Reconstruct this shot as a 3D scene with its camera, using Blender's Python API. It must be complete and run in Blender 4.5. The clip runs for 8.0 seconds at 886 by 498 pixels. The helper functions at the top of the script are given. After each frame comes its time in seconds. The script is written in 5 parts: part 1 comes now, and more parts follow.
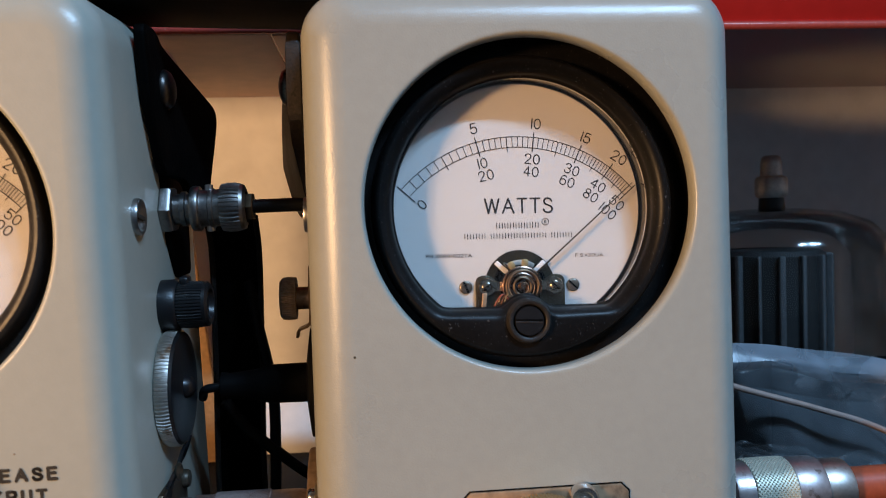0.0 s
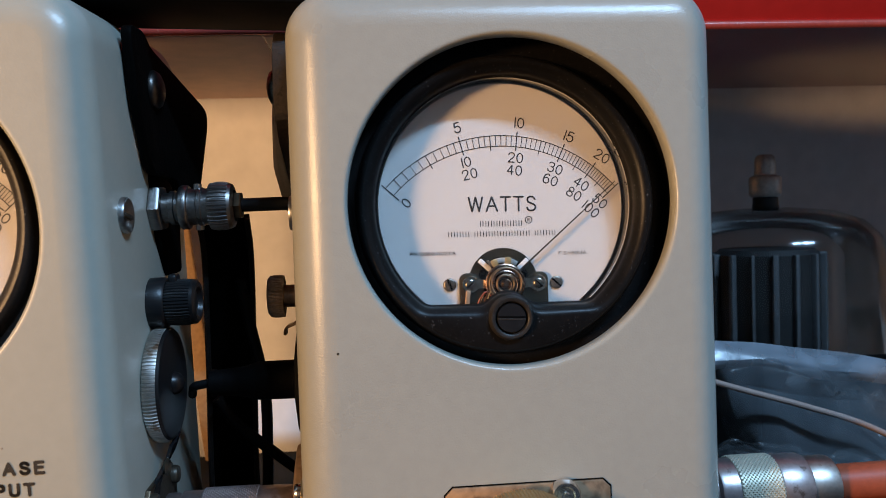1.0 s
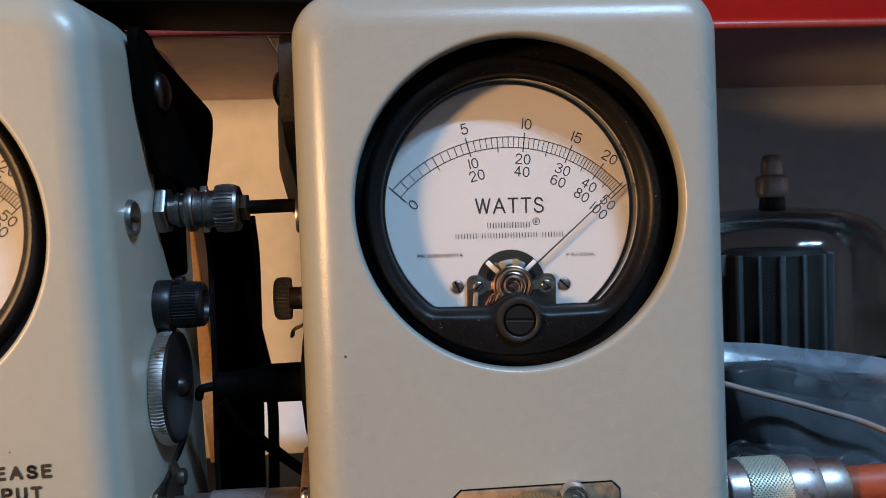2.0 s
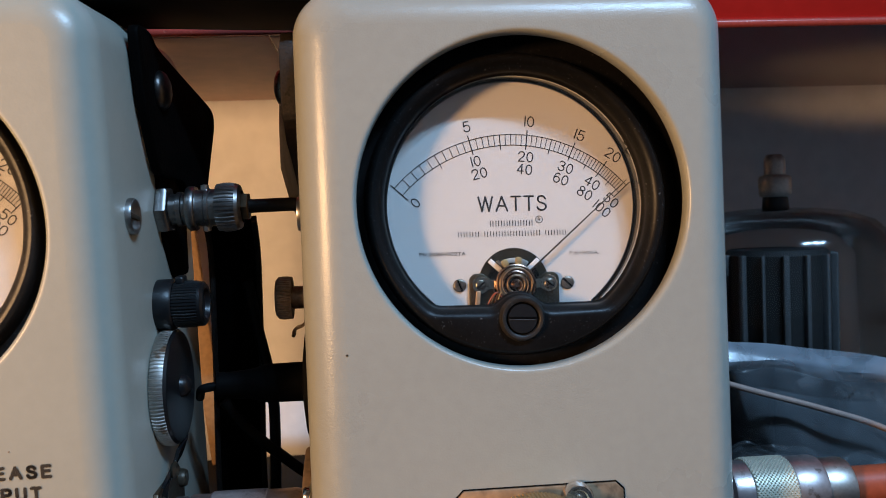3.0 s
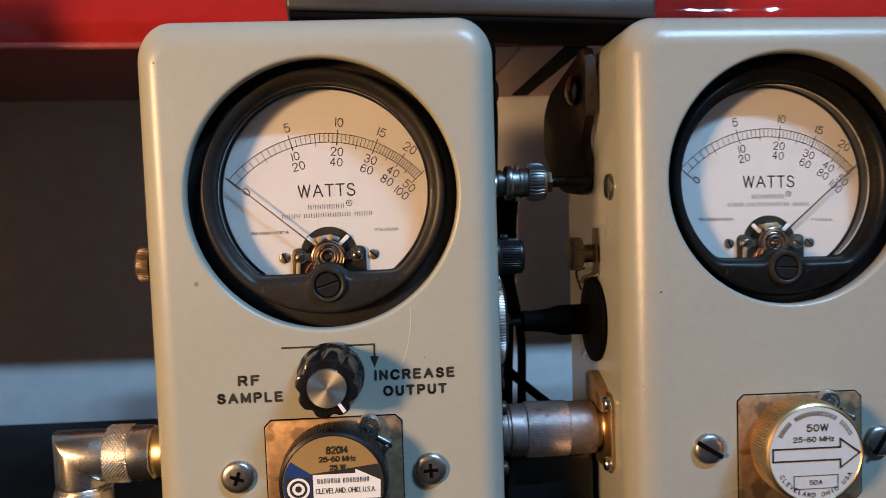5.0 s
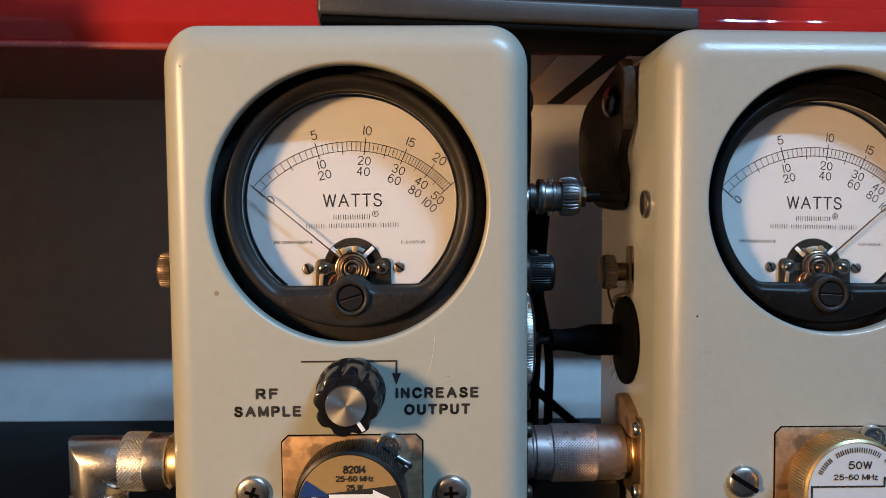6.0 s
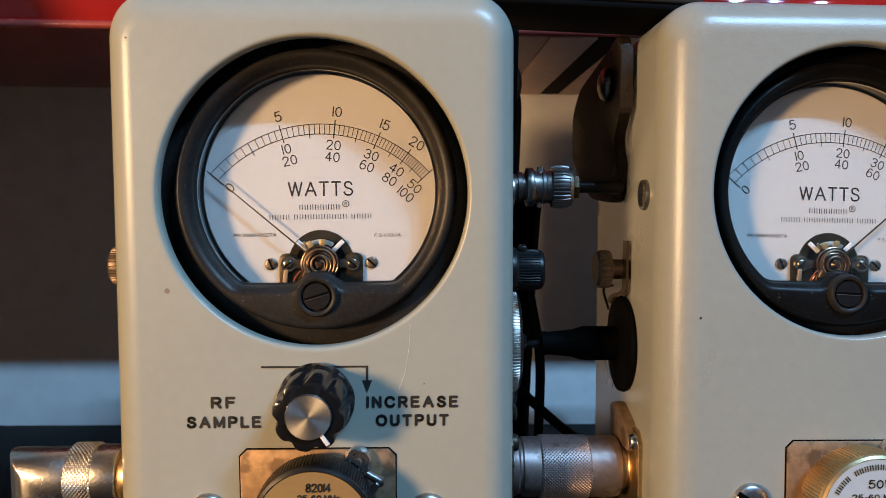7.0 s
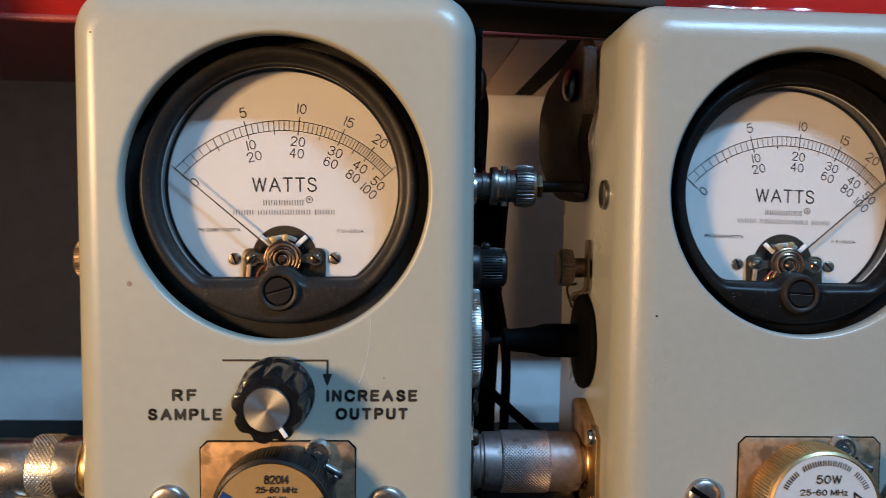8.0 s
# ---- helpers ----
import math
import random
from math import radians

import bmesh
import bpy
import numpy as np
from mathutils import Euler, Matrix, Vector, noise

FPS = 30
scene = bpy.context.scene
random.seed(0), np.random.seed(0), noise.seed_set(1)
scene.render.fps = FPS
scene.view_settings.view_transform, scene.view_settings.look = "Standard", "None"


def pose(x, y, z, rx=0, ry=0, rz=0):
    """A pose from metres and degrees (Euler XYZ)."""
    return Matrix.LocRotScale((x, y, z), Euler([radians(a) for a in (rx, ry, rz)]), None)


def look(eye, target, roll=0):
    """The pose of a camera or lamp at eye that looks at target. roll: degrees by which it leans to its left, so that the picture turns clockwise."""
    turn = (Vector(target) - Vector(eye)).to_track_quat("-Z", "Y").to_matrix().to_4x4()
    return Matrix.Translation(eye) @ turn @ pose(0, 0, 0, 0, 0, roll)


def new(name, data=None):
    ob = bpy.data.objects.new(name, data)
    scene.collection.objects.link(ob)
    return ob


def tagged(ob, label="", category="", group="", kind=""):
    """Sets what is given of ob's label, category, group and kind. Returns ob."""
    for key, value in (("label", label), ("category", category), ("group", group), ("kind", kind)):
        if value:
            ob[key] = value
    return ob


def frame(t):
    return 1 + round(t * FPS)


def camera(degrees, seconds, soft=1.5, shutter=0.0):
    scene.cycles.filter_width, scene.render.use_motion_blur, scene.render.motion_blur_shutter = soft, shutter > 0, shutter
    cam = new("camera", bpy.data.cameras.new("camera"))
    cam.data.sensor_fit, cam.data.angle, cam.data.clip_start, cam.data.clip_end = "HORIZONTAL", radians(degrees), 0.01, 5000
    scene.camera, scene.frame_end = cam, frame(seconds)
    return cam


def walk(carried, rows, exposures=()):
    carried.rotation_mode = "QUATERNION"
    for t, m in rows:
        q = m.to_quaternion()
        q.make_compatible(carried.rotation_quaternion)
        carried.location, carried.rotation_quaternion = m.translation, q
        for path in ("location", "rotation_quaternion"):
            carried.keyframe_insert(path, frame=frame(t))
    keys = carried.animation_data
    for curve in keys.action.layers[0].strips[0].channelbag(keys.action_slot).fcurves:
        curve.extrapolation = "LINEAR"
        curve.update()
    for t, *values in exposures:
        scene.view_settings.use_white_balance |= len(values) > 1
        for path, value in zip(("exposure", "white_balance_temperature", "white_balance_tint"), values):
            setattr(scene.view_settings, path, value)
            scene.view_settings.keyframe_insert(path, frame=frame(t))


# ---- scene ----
cam = camera(57.64, 8.0, 0.6, 0.4)
cam.data.dof.use_dof, cam.data.dof.focus_distance, cam.data.dof.aperture_fstop = True, 0.22, 28.0
# seconds, eye x y z, yaw to the left, pitch, roll
ROWS = [
    (0, -0.03784, -0.19315, 0.11730, -5.710, -2.540, -1.776),
    (0.2, -0.03689, -0.19235, 0.11303, -6.004, -1.954, -1.716),
    (0.5, -0.03244, -0.19539, 0.11637, -5.422, -2.487, -1.605),
    (1, -0.03220, -0.19571, 0.11638, -5.132, -2.430, -1.855),
    (1.5, -0.03280, -0.19517, 0.11689, -5.006, -2.430, -1.922),
    (3, -0.03329, -0.19355, 0.11557, -4.820, -2.172, -2.089),
    (3.5, -0.03609, -0.19240, 0.10775, -4.890, -1.953, -2.073),
    (4, -0.04658, -0.20033, 0.11618, -5.148, -2.471, -1.793),
    (4.2, -0.05476, -0.21126, 0.11864, -4.584, -1.962, -2.206),
    (4.3, -0.07171, -0.22238, 0.11854, -5.432, -1.954, -2.073),
    (4.4, -0.08338, -0.23075, 0.11719, -5.493, -2.023, -2.022),
    (4.5, -0.09402, -0.23820, 0.11627, -5.768, -2.399, -1.968),
    (4.6, -0.10418, -0.24711, 0.11221, -5.887, -1.878, -2.005),
    (4.8, -0.11828, -0.25272, 0.11003, -5.144, -1.936, -1.833),
    (5, -0.12379, -0.24795, 0.11070, -4.461, -2.490, -1.368),
    (5.2, -0.12384, -0.24480, 0.11333, -3.654, -2.836, -1.029),
    (6.3, -0.12006, -0.23373, 0.11420, -2.034, -2.150, 0.433),
    (6.5, -0.11577, -0.22713, 0.11606, -1.852, -2.169, 0.431),
    (7, -0.11566, -0.21827, 0.11146, -2.334, -2.294, 0.433),
    (7.5, -0.11687, -0.21853, 0.11335, -3.044, -2.350, 0.775),
    (8, -0.10958, -0.22177, 0.11067, -3.380, -2.241, 1.115),
]


def aim(x, y, z, yaw, pitch, roll):
    """A camera pose from an eye and its yaw, pitch and roll in degrees."""
    a, b = radians(yaw), radians(pitch)
    eye = Vector((x, y, z))
    return look(eye, eye + Vector((-math.sin(a) * math.cos(b), math.cos(a) * math.cos(b), math.sin(b))), roll)


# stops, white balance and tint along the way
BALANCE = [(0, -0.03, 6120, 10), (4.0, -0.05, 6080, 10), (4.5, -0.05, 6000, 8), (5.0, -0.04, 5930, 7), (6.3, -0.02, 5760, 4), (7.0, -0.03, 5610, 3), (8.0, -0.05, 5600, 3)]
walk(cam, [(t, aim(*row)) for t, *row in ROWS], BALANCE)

# ---- light ----
world = bpy.data.worlds.new("room_air")
scene.world = world
world.use_nodes = True
world.node_tree.nodes["Background"].inputs[0].default_value = (1.0, 0.92, 0.88, 1)
world.node_tree.nodes["Background"].inputs[1].default_value = 0.045


def area_lamp(name, eye, target, size, watts, colour, shape="DISK"):
    data = bpy.data.lights.new(name, "AREA")
    data.shape, data.size, data.energy, data.color = shape, size, watts, colour
    ob = new(name, data)
    ob.matrix_world = look(eye, target)
    return tagged(ob, "lamp that lights the bench", "lamp", "", "structure")


TARGET = Vector((-0.06, 0.0, 0.1))
# warm desk lamp on the left, about as high as the instruments
area_lamp("warm_lamp", (-0.72, -0.60, 0.172), TARGET, 0.14, 9.6, (1.0, 0.555, 0.24))
# bar of cool diodes overhead, a little to the right
for k, x in enumerate((0.23, 0.30, 0.40, 0.435, 0.47, 0.54)):
    y = -0.66 + 0.012 * (k % 3)
    area_lamp("cool_lamp", (x, y, 0.935), (x, y + 0.001, 0.0), 0.014, 3.15, (0.42, 0.69, 1.0))


# ---- materials ----
def mat(name, col, rough=0.5, metal=0.0, var=0.12, scale=250.0, bump=0.0, bscale=1500.0, rvar=0.12, dirt=None, dirt_scale=400.0, dirt_at=0.66, coat=0.0, spec=0.5):
    m = bpy.data.materials.new(name)
    m.use_nodes = True
    nt = m.node_tree
    n, l = nt.nodes, nt.links
    p = n["Principled BSDF"]
    p.inputs["Metallic"].default_value = metal
    p.inputs["Coat Weight"].default_value = coat
    p.inputs["Specular IOR Level"].default_value = spec
    tc = n.new("ShaderNodeTexCoord")
    big = n.new("ShaderNodeTexNoise")
    big.inputs["Scale"].default_value = scale * 0.25
    big.inputs["Detail"].default_value = 6
    small = n.new("ShaderNodeTexNoise")
    small.inputs["Scale"].default_value = scale * 3
    small.inputs["Detail"].default_value = 3
    for t in (big, small):
        l.new(tc.outputs["Object"], t.inputs["Vector"])
    add = n.new("ShaderNodeMath")
    add.operation = "ADD"
    l.new(big.outputs["Fac"], add.inputs[0])
    l.new(small.outputs["Fac"], add.inputs[1])
    mr = n.new("ShaderNodeMapRange")
    mr.inputs["From Min"].default_value, mr.inputs["From Max"].default_value = 0.7, 1.3
    l.new(add.outputs[0], mr.inputs["Value"])
    mix = n.new("ShaderNodeMix")
    mix.data_type = "RGBA"
    mix.inputs[6].default_value = (*[c * (1 - var) for c in col], 1)
    mix.inputs[7].default_value = (*[min(1, c * (1 + var)) for c in col], 1)
    l.new(mr.outputs["Result"], mix.inputs[0])
    colour = mix.outputs[2]
    if dirt:
        dn = n.new("ShaderNodeTexNoise")
        dn.inputs["Scale"].default_value = dirt_scale
        dn.inputs["Detail"].default_value = 5
        l.new(tc.outputs["Object"], dn.inputs["Vector"])
        ramp = n.new("ShaderNodeMapRange")
        ramp.inputs["From Min"].default_value, ramp.inputs["From Max"].default_value = dirt_at, dirt_at + 0.08
        l.new(dn.outputs["Fac"], ramp.inputs["Value"])
        dm = n.new("ShaderNodeMix")
        dm.data_type = "RGBA"
        dm.inputs[7].default_value = (*dirt, 1)
        l.new(ramp.outputs["Result"], dm.inputs[0])
        l.new(colour, dm.inputs[6])
        colour = dm.outputs[2]
    l.new(colour, p.inputs["Base Color"])
    rr = n.new("ShaderNodeMapRange")
    rr.inputs["To Min"].default_value, rr.inputs["To Max"].default_value = max(0.02, rough * (1 - rvar)), min(1, rough * (1 + rvar))
    l.new(big.outputs["Fac"], rr.inputs["Value"])
    l.new(rr.outputs["Result"], p.inputs["Roughness"])
    if bump:
        bn = n.new("ShaderNodeTexNoise")
        bn.inputs["Scale"].default_value = bscale
        bn.inputs["Detail"].default_value = 2
        l.new(tc.outputs["Object"], bn.inputs["Vector"])
        b = n.new("ShaderNodeBump")
        b.inputs["Strength"].default_value = 1.0
        b.inputs["Distance"].default_value = bump
        l.new(bn.outputs["Fac"], b.inputs["Height"])
        l.new(b.outputs["Normal"], p.inputs["Normal"])
    return m


def thin_glass(name, tint=(1, 1, 1), gloss=0.02, bend=1.45, most=1.0):
    """A thin pane: light goes straight through, and the gloss follows Fresnel."""
    m = bpy.data.materials.new(name)
    m.use_nodes = True
    n, l = m.node_tree.nodes, m.node_tree.links
    n.remove(n["Principled BSDF"])
    tr, gl, mx, fr = n.new("ShaderNodeBsdfTransparent"), n.new("ShaderNodeBsdfGlossy"), n.new("ShaderNodeMixShader"), n.new("ShaderNodeFresnel")
    tr.inputs["Color"].default_value = (*tint, 1)
    gl.inputs["Roughness"].default_value = gloss
    fr.inputs["IOR"].default_value = bend
    part_gloss = n.new("ShaderNodeMath")
    part_gloss.operation = "MULTIPLY"
    part_gloss.inputs[1].default_value = most
    l.new(fr.outputs[0], part_gloss.inputs[0])
    l.new(part_gloss.outputs[0], mx.inputs[0])
    l.new(tr.outputs[0], mx.inputs[1])
    l.new(gl.outputs[0], mx.inputs[2])
    l.new(mx.outputs[0], n["Material Output"].inputs["Surface"])
    return m


def film_plastic(name, col, clear, rough, haze_at=(0.42, 0.66), haze_by=(0.6, 1.5)):
    """Thin clear film: mostly see-through, with a gloss that follows Fresnel."""
    m = bpy.data.materials.new(name)
    m.use_nodes = True
    n, l = m.node_tree.nodes, m.node_tree.links
    p = n["Principled BSDF"]
    p.inputs["Base Color"].default_value = (*col, 1)
    p.inputs["Roughness"].default_value = rough
    p.inputs["Specular IOR Level"].default_value = 1.0
    tc, bn, b = n.new("ShaderNodeTexCoord"), n.new("ShaderNodeTexNoise"), n.new("ShaderNodeBump")
    bn.inputs["Scale"].default_value = 120
    bn.inputs["Detail"].default_value = 4
    b.inputs["Distance"].default_value = 0.0003
    haze, spread = n.new("ShaderNodeTexNoise"), n.new("ShaderNodeMapRange")
    haze.inputs["Scale"].default_value = 20
    haze.inputs["Detail"].default_value = 3
    haze.inputs["Distortion"].default_value = 1.2
    spread.inputs["From Min"].default_value, spread.inputs["From Max"].default_value = haze_at
    spread.inputs["To Min"].default_value, spread.inputs["To Max"].default_value = (1 - clear) * haze_by[0], (1 - clear) * haze_by[1]
    l.new(tc.outputs["Object"], haze.inputs["Vector"])
    l.new(haze.outputs["Fac"], spread.inputs["Value"])
    l.new(spread.outputs["Result"], p.inputs["Alpha"])
    l.new(tc.outputs["Object"], bn.inputs["Vector"])
    l.new(bn.outputs["Fac"], b.inputs["Height"])
    l.new(b.outputs["Normal"], p.inputs["Normal"])
    return m


PAINT = mat("case_paint", (0.325, 0.332, 0.295), 0.28, 0, 0.035, 120, 0.00005, 2700, 0.1, (0.16, 0.14, 0.11), 420, 0.77)
PAINT_SMOOTH = mat("case_paint_smooth", (0.365, 0.370, 0.318), 0.33, 0, 0.035, 120, 0.000025, 1900, 0.1, (0.16, 0.14, 0.11), 420, 0.77)
BAKELITE = mat("black_bakelite", (0.0185, 0.0165, 0.0152), 0.40, 0, 0.3, 300, 0.00004, 1400, 0.3, (0.10, 0.095, 0.09), 1700, 0.66, spec=0.26)
RIM_BLACK = mat("black_rim_bakelite", (0.0055, 0.0052, 0.0052), 0.38, 0, 0.3, 300, 0.00003, 1300, 0.3, (0.085, 0.087, 0.092), 1700, 0.655, spec=0.18)
SEAT_BLACK = mat("glossy_black_seat", (0.010, 0.010, 0.010), 0.10, 0, 0.2, 300, spec=0.6)
KNOB_BLACK = mat("glossy_black_knob", (0.008, 0.008, 0.009), 0.17, 0, 0.2, 300, 0.00002, 900, 0.3)
DIAL = mat("dial_white", (0.605, 0.58, 0.55), 0.55, 0, 0.02, 90, 0, 1, 0.1, (0.45, 0.38, 0.30), 900, 0.80)
INK = mat("black_ink", (0.016, 0.015, 0.015), 0.6, 0, 0.1)
BRONZE = mat("dark_bronze", (0.050, 0.040, 0.028), 0.42, 0.5, 0.4, 900)
GOLD = mat("gold_plate", (0.82, 0.62, 0.32), 0.33, 1, 0.12, 300, 0.00001, 2500, 0.3)
OLD_BRASS = mat("tarnished_brass", (0.40, 0.27, 0.165), 0.52, 0.75, 0.30, 140, 0.00003, 2500, 0.25, (0.20, 0.135, 0.085), 150, 0.54)
DARK_BRASS = mat("dark_brass", (0.14, 0.10, 0.065), 0.42, 1, 0.3, 300)
NICKEL = mat("nickel", (0.72, 0.69, 0.66), 0.25, 1, 0.12, 300, 0.00001, 2500, 0.4, (0.35, 0.27, 0.20), 350, 0.62)
YELLOWED = mat("yellowed_nickel", (0.54, 0.53, 0.43), 0.50, 0.55, 0.12, 300, 0.00001, 2500, 0.3)
CHROME = mat("rough_chrome", (0.92, 0.87, 0.82), 0.27, 1, 0.10, 300, 0.00007, 1500, 0.4, (0.45, 0.34, 0.25), 700, 0.66)
TARNISHED = mat("tarnished_nickel", (0.50, 0.465, 0.43), 0.38, 1, 0.15, 300, 0.00001, 2500, 0.3, (0.30, 0.21, 0.15), 300, 0.60)
MAUVE = mat("dull_mauve_nickel", (0.35, 0.285, 0.27), 0.44, 0.85, 0.2, 200, 0.00002, 2500, 0.25, (0.22, 0.17, 0.15), 260, 0.60)
SATIN = mat("satin_nickel", (0.46, 0.42, 0.42), 0.37, 0.9, 0.15, 300, 0.00002, 2500, 0.3, (0.24, 0.20, 0.18), 300, 0.62)
GOLD_DIM = mat("worn_gold_plate", (0.52, 0.39, 0.21), 0.38, 1, 0.15, 300, 0.00001, 2500, 0.3)
DARK_STEEL = mat("dark_steel", (0.075, 0.068, 0.064), 0.38, 1, 0.25, 400, 0.00001, 2500, 0.3)
STEEL = mat("steel", (0.42, 0.41, 0.40), 0.34, 1, 0.2, 400, 0.00001, 2500, 0.4, (0.20, 0.15, 0.11), 700, 0.64)
DULL_NICKEL = mat("dull_nickel", (0.22, 0.208, 0.20), 0.36, 1, 0.2, 400, 0.00001, 2500, 0.3, (0.18, 0.155, 0.13), 500, 0.60)
AGED_SCREW = mat("aged_screw", (0.27, 0.225, 0.18), 0.38, 1, 0.25, 500, 0.00002, 2500, 0.3, (0.10, 0.075, 0.055), 900, 0.58)
ALU = mat("turned_aluminium", (0.86, 0.85, 0.84), 0.34, 1, 0.1, 400)
WORKS_PLATE = mat("dark_olive_plate", (0.075, 0.062, 0.040), 0.35, 0.8, 0.4, 900)
WORKS_NICKEL = mat("worn_nickel_piece", (0.46, 0.41, 0.33), 0.25, 1, 0.3, 900, 0, 1, 0.3, (0.20, 0.15, 0.09), 1500, 0.56)
RING_BRONZE = mat("polished_bronze", (0.30, 0.20, 0.145), 0.24, 1, 0.3, 900)
PALE_METAL = mat("pale_grey_band", (0.42, 0.39, 0.34), 0.45, 0.2, 0.2, 900)
TAB_BRASS = mat("pale_brass_tab", (0.42, 0.31, 0.14), 0.40, 0.6, 0.2, 600)
THUMB = mat("tarnished_thumbscrew", (0.26, 0.20, 0.15), 0.50, 1, 0.3, 300, 0.00002, 2500, 0.3)
COPPER = mat("copper_wire", (0.12, 0.062, 0.034), 0.46, 1, 0.2)
CHIP = mat("chipped_paint", (0.24, 0.19, 0.14), 0.7, 0, 0.3, 900)
PAINT_WHITE = mat("white_paint", (0.78, 0.77, 0.76), 0.45, 0, 0.04, 200, 0, 1, 0.1, (0.4, 0.38, 0.35), 900, 0.78)
LABEL_SILVER = mat("silver_label", (0.62, 0.66, 0.70), 0.42, 0.25, 0.04, 200)
LABEL_GOLD = mat("gold_label", (0.33, 0.205, 0.075), 0.45, 0.1, 0.06, 200)
LABEL_BLUE = mat("blue_label", (0.012, 0.04, 0.155), 0.40, 0, 0.1, 200)
LEATHER = mat("black_leather", (0.0016, 0.0013, 0.0012), 0.65, 0, 0.5, 500, 0.0001, 900, spec=0.04)
# lighter copy of the strap leather, with the warm lamp's light in its colour
LIT_LEATHER = mat("lit_brown_black_leather", (0.0125, 0.0088, 0.0066), 0.50, 0, 0.5, 500, 0.0001, 900, spec=0.16)
LEATHER_EDGE = mat("raw_leather_edge", (0.020, 0.015, 0.012), 0.9, 0, 0.5, 700, 0.0003, 900, 0.1, (0.012, 0.009, 0.007), 900, 0.57)
RUBBER = mat("black_rubber", (0.005, 0.005, 0.0055), 0.5, 0, 0.3, 300, 0.00002, 1200, spec=0.25)
# also the black that stands for shade in slots, gaps and openings
DULL_BLACK = mat("dull_black_for_rubber_and_shade", (0.0022, 0.0022, 0.0024), 0.7, 0, 0.3, 300, spec=0.05)
BLACK_PLASTIC = mat("black_plastic", (0.008, 0.008, 0.009), 0.36, 0, 0.2, 300, 0.00003, 1800, 0.2, (0.03, 0.03, 0.03), 1800, 0.72, spec=0.35)
SLAB = mat("grey_black_plastic", (0.036, 0.033, 0.031), 0.42, 0, 0.15, 300, 0.00003, 1500, 0.2, (0.13, 0.12, 0.11), 1500, 0.70)
RED = mat("red_enamel", (0.34, 0.017, 0.014), 0.018, 0, 0.08, 60, 0.0, 120, 0.3, (0.25, 0.02, 0.02), 500, 0.76)
PRIMER = mat("pink_tan_primer", (0.70, 0.47, 0.37), 0.55, 0, 0.1, 40, 0.00005, 300)
# edge red made pinker, with the lamp's highlight along it put into the colour
TRIM = mat("pink_edge_highlight", (0.33, 0.060, 0.048), 0.26, 0, 0.15, 300, 0.00005, 900, 0.2, (0.42, 0.16, 0.13), 500, 0.66)
WALL = mat("grey_wall_paint", (0.80, 0.79, 0.78), 0.6, 0, 0.08, 30, 0.0001, 300)
BENCH = mat("black_bench_mat", (0.0065, 0.0060, 0.0060), 0.7, 0, 0.3, 100, 0.0002, 700, 0.2, (0.03, 0.03, 0.03), 900, 0.72, spec=0.15)
ROOM = mat("unseen_room_paint", (0.52, 0.51, 0.50), 0.7, 0, 0.06, 3)
WOOD = mat("pale_wood", (0.34, 0.20, 0.09), 0.55, 0, 0.25, 150, 0.0001, 600)
CABLE_RED = mat("red_brown_cable_jacket", (0.30, 0.065, 0.028), 0.42, 0, 0.15, 200)
ANODE = mat("dark_graphite", (0.006, 0.0065, 0.007), 0.6, 0.0, 0.3, 200)
FIN = mat("grey_anode_fin", (0.055, 0.057, 0.060), 0.6, 0.0, 0.3, 200)
CERAMIC = mat("grey_metal_cap", (0.55, 0.50, 0.45), 0.38, 0.5, 0.2, 300)
GLASS = thin_glass("clear_glass", (0.97, 0.97, 0.97))
dust_nodes, dust_links = GLASS.node_tree.nodes, GLASS.node_tree.links
dust, lint, spots, spot_mix = dust_nodes.new("ShaderNodeBsdfDiffuse"), dust_nodes.new("ShaderNodeTexNoise"), dust_nodes.new("ShaderNodeMapRange"), dust_nodes.new("ShaderNodeMixShader")
dust.inputs["Color"].default_value = (0.75, 0.74, 0.72, 1)
lint.inputs["Scale"].default_value, lint.inputs["Detail"].default_value = 900, 1
spots.inputs["From Min"].default_value, spots.inputs["From Max"].default_value, spots.inputs["To Max"].default_value = 0.79, 0.84, 0.7
lint_at = dust_nodes.new("ShaderNodeTexCoord")
dust_links.new(lint_at.outputs["Object"], lint.inputs["Vector"])
dust_links.new(lint.outputs["Fac"], spots.inputs["Value"])
dust_links.new(spots.outputs["Result"], spot_mix.inputs[0])
dust_links.new(dust_nodes["Mix Shader"].outputs[0], spot_mix.inputs[1])
dust_links.new(dust.outputs[0], spot_mix.inputs[2])
dust_links.new(spot_mix.outputs[0], dust_nodes["Material Output"].inputs["Surface"])
TUBE_GLASS = thin_glass("tube_glass", (0.90, 0.90, 0.89), 0.10, 1.5, 0.8)
BAG = film_plastic("clear_bag_film", (0.58, 0.64, 0.68), 0.87, 0.18, (0.50, 0.66), (0.25, 3.0))
BAG_HEM = film_plastic("doubled_bag_film", (0.42, 0.48, 0.55), 0.50, 0.28)
BAG_SHEET = film_plastic("smooth_bag_film", (0.46, 0.53, 0.59), 0.81, 0.26)
CLEAR_PLASTIC = film_plastic("clear_drawer_plastic", (0.62, 0.60, 0.66), 0.45, 0.15)


nodes, links = ALU.node_tree.nodes, ALU.node_tree.links
spun = nodes.new("ShaderNodeTangent")
spun.direction_type, spun.axis = "RADIAL", "Y"
links.new(spun.outputs[0], nodes["Principled BSDF"].inputs["Tangent"])
nodes["Principled BSDF"].inputs["Anisotropic"].default_value = 0.65


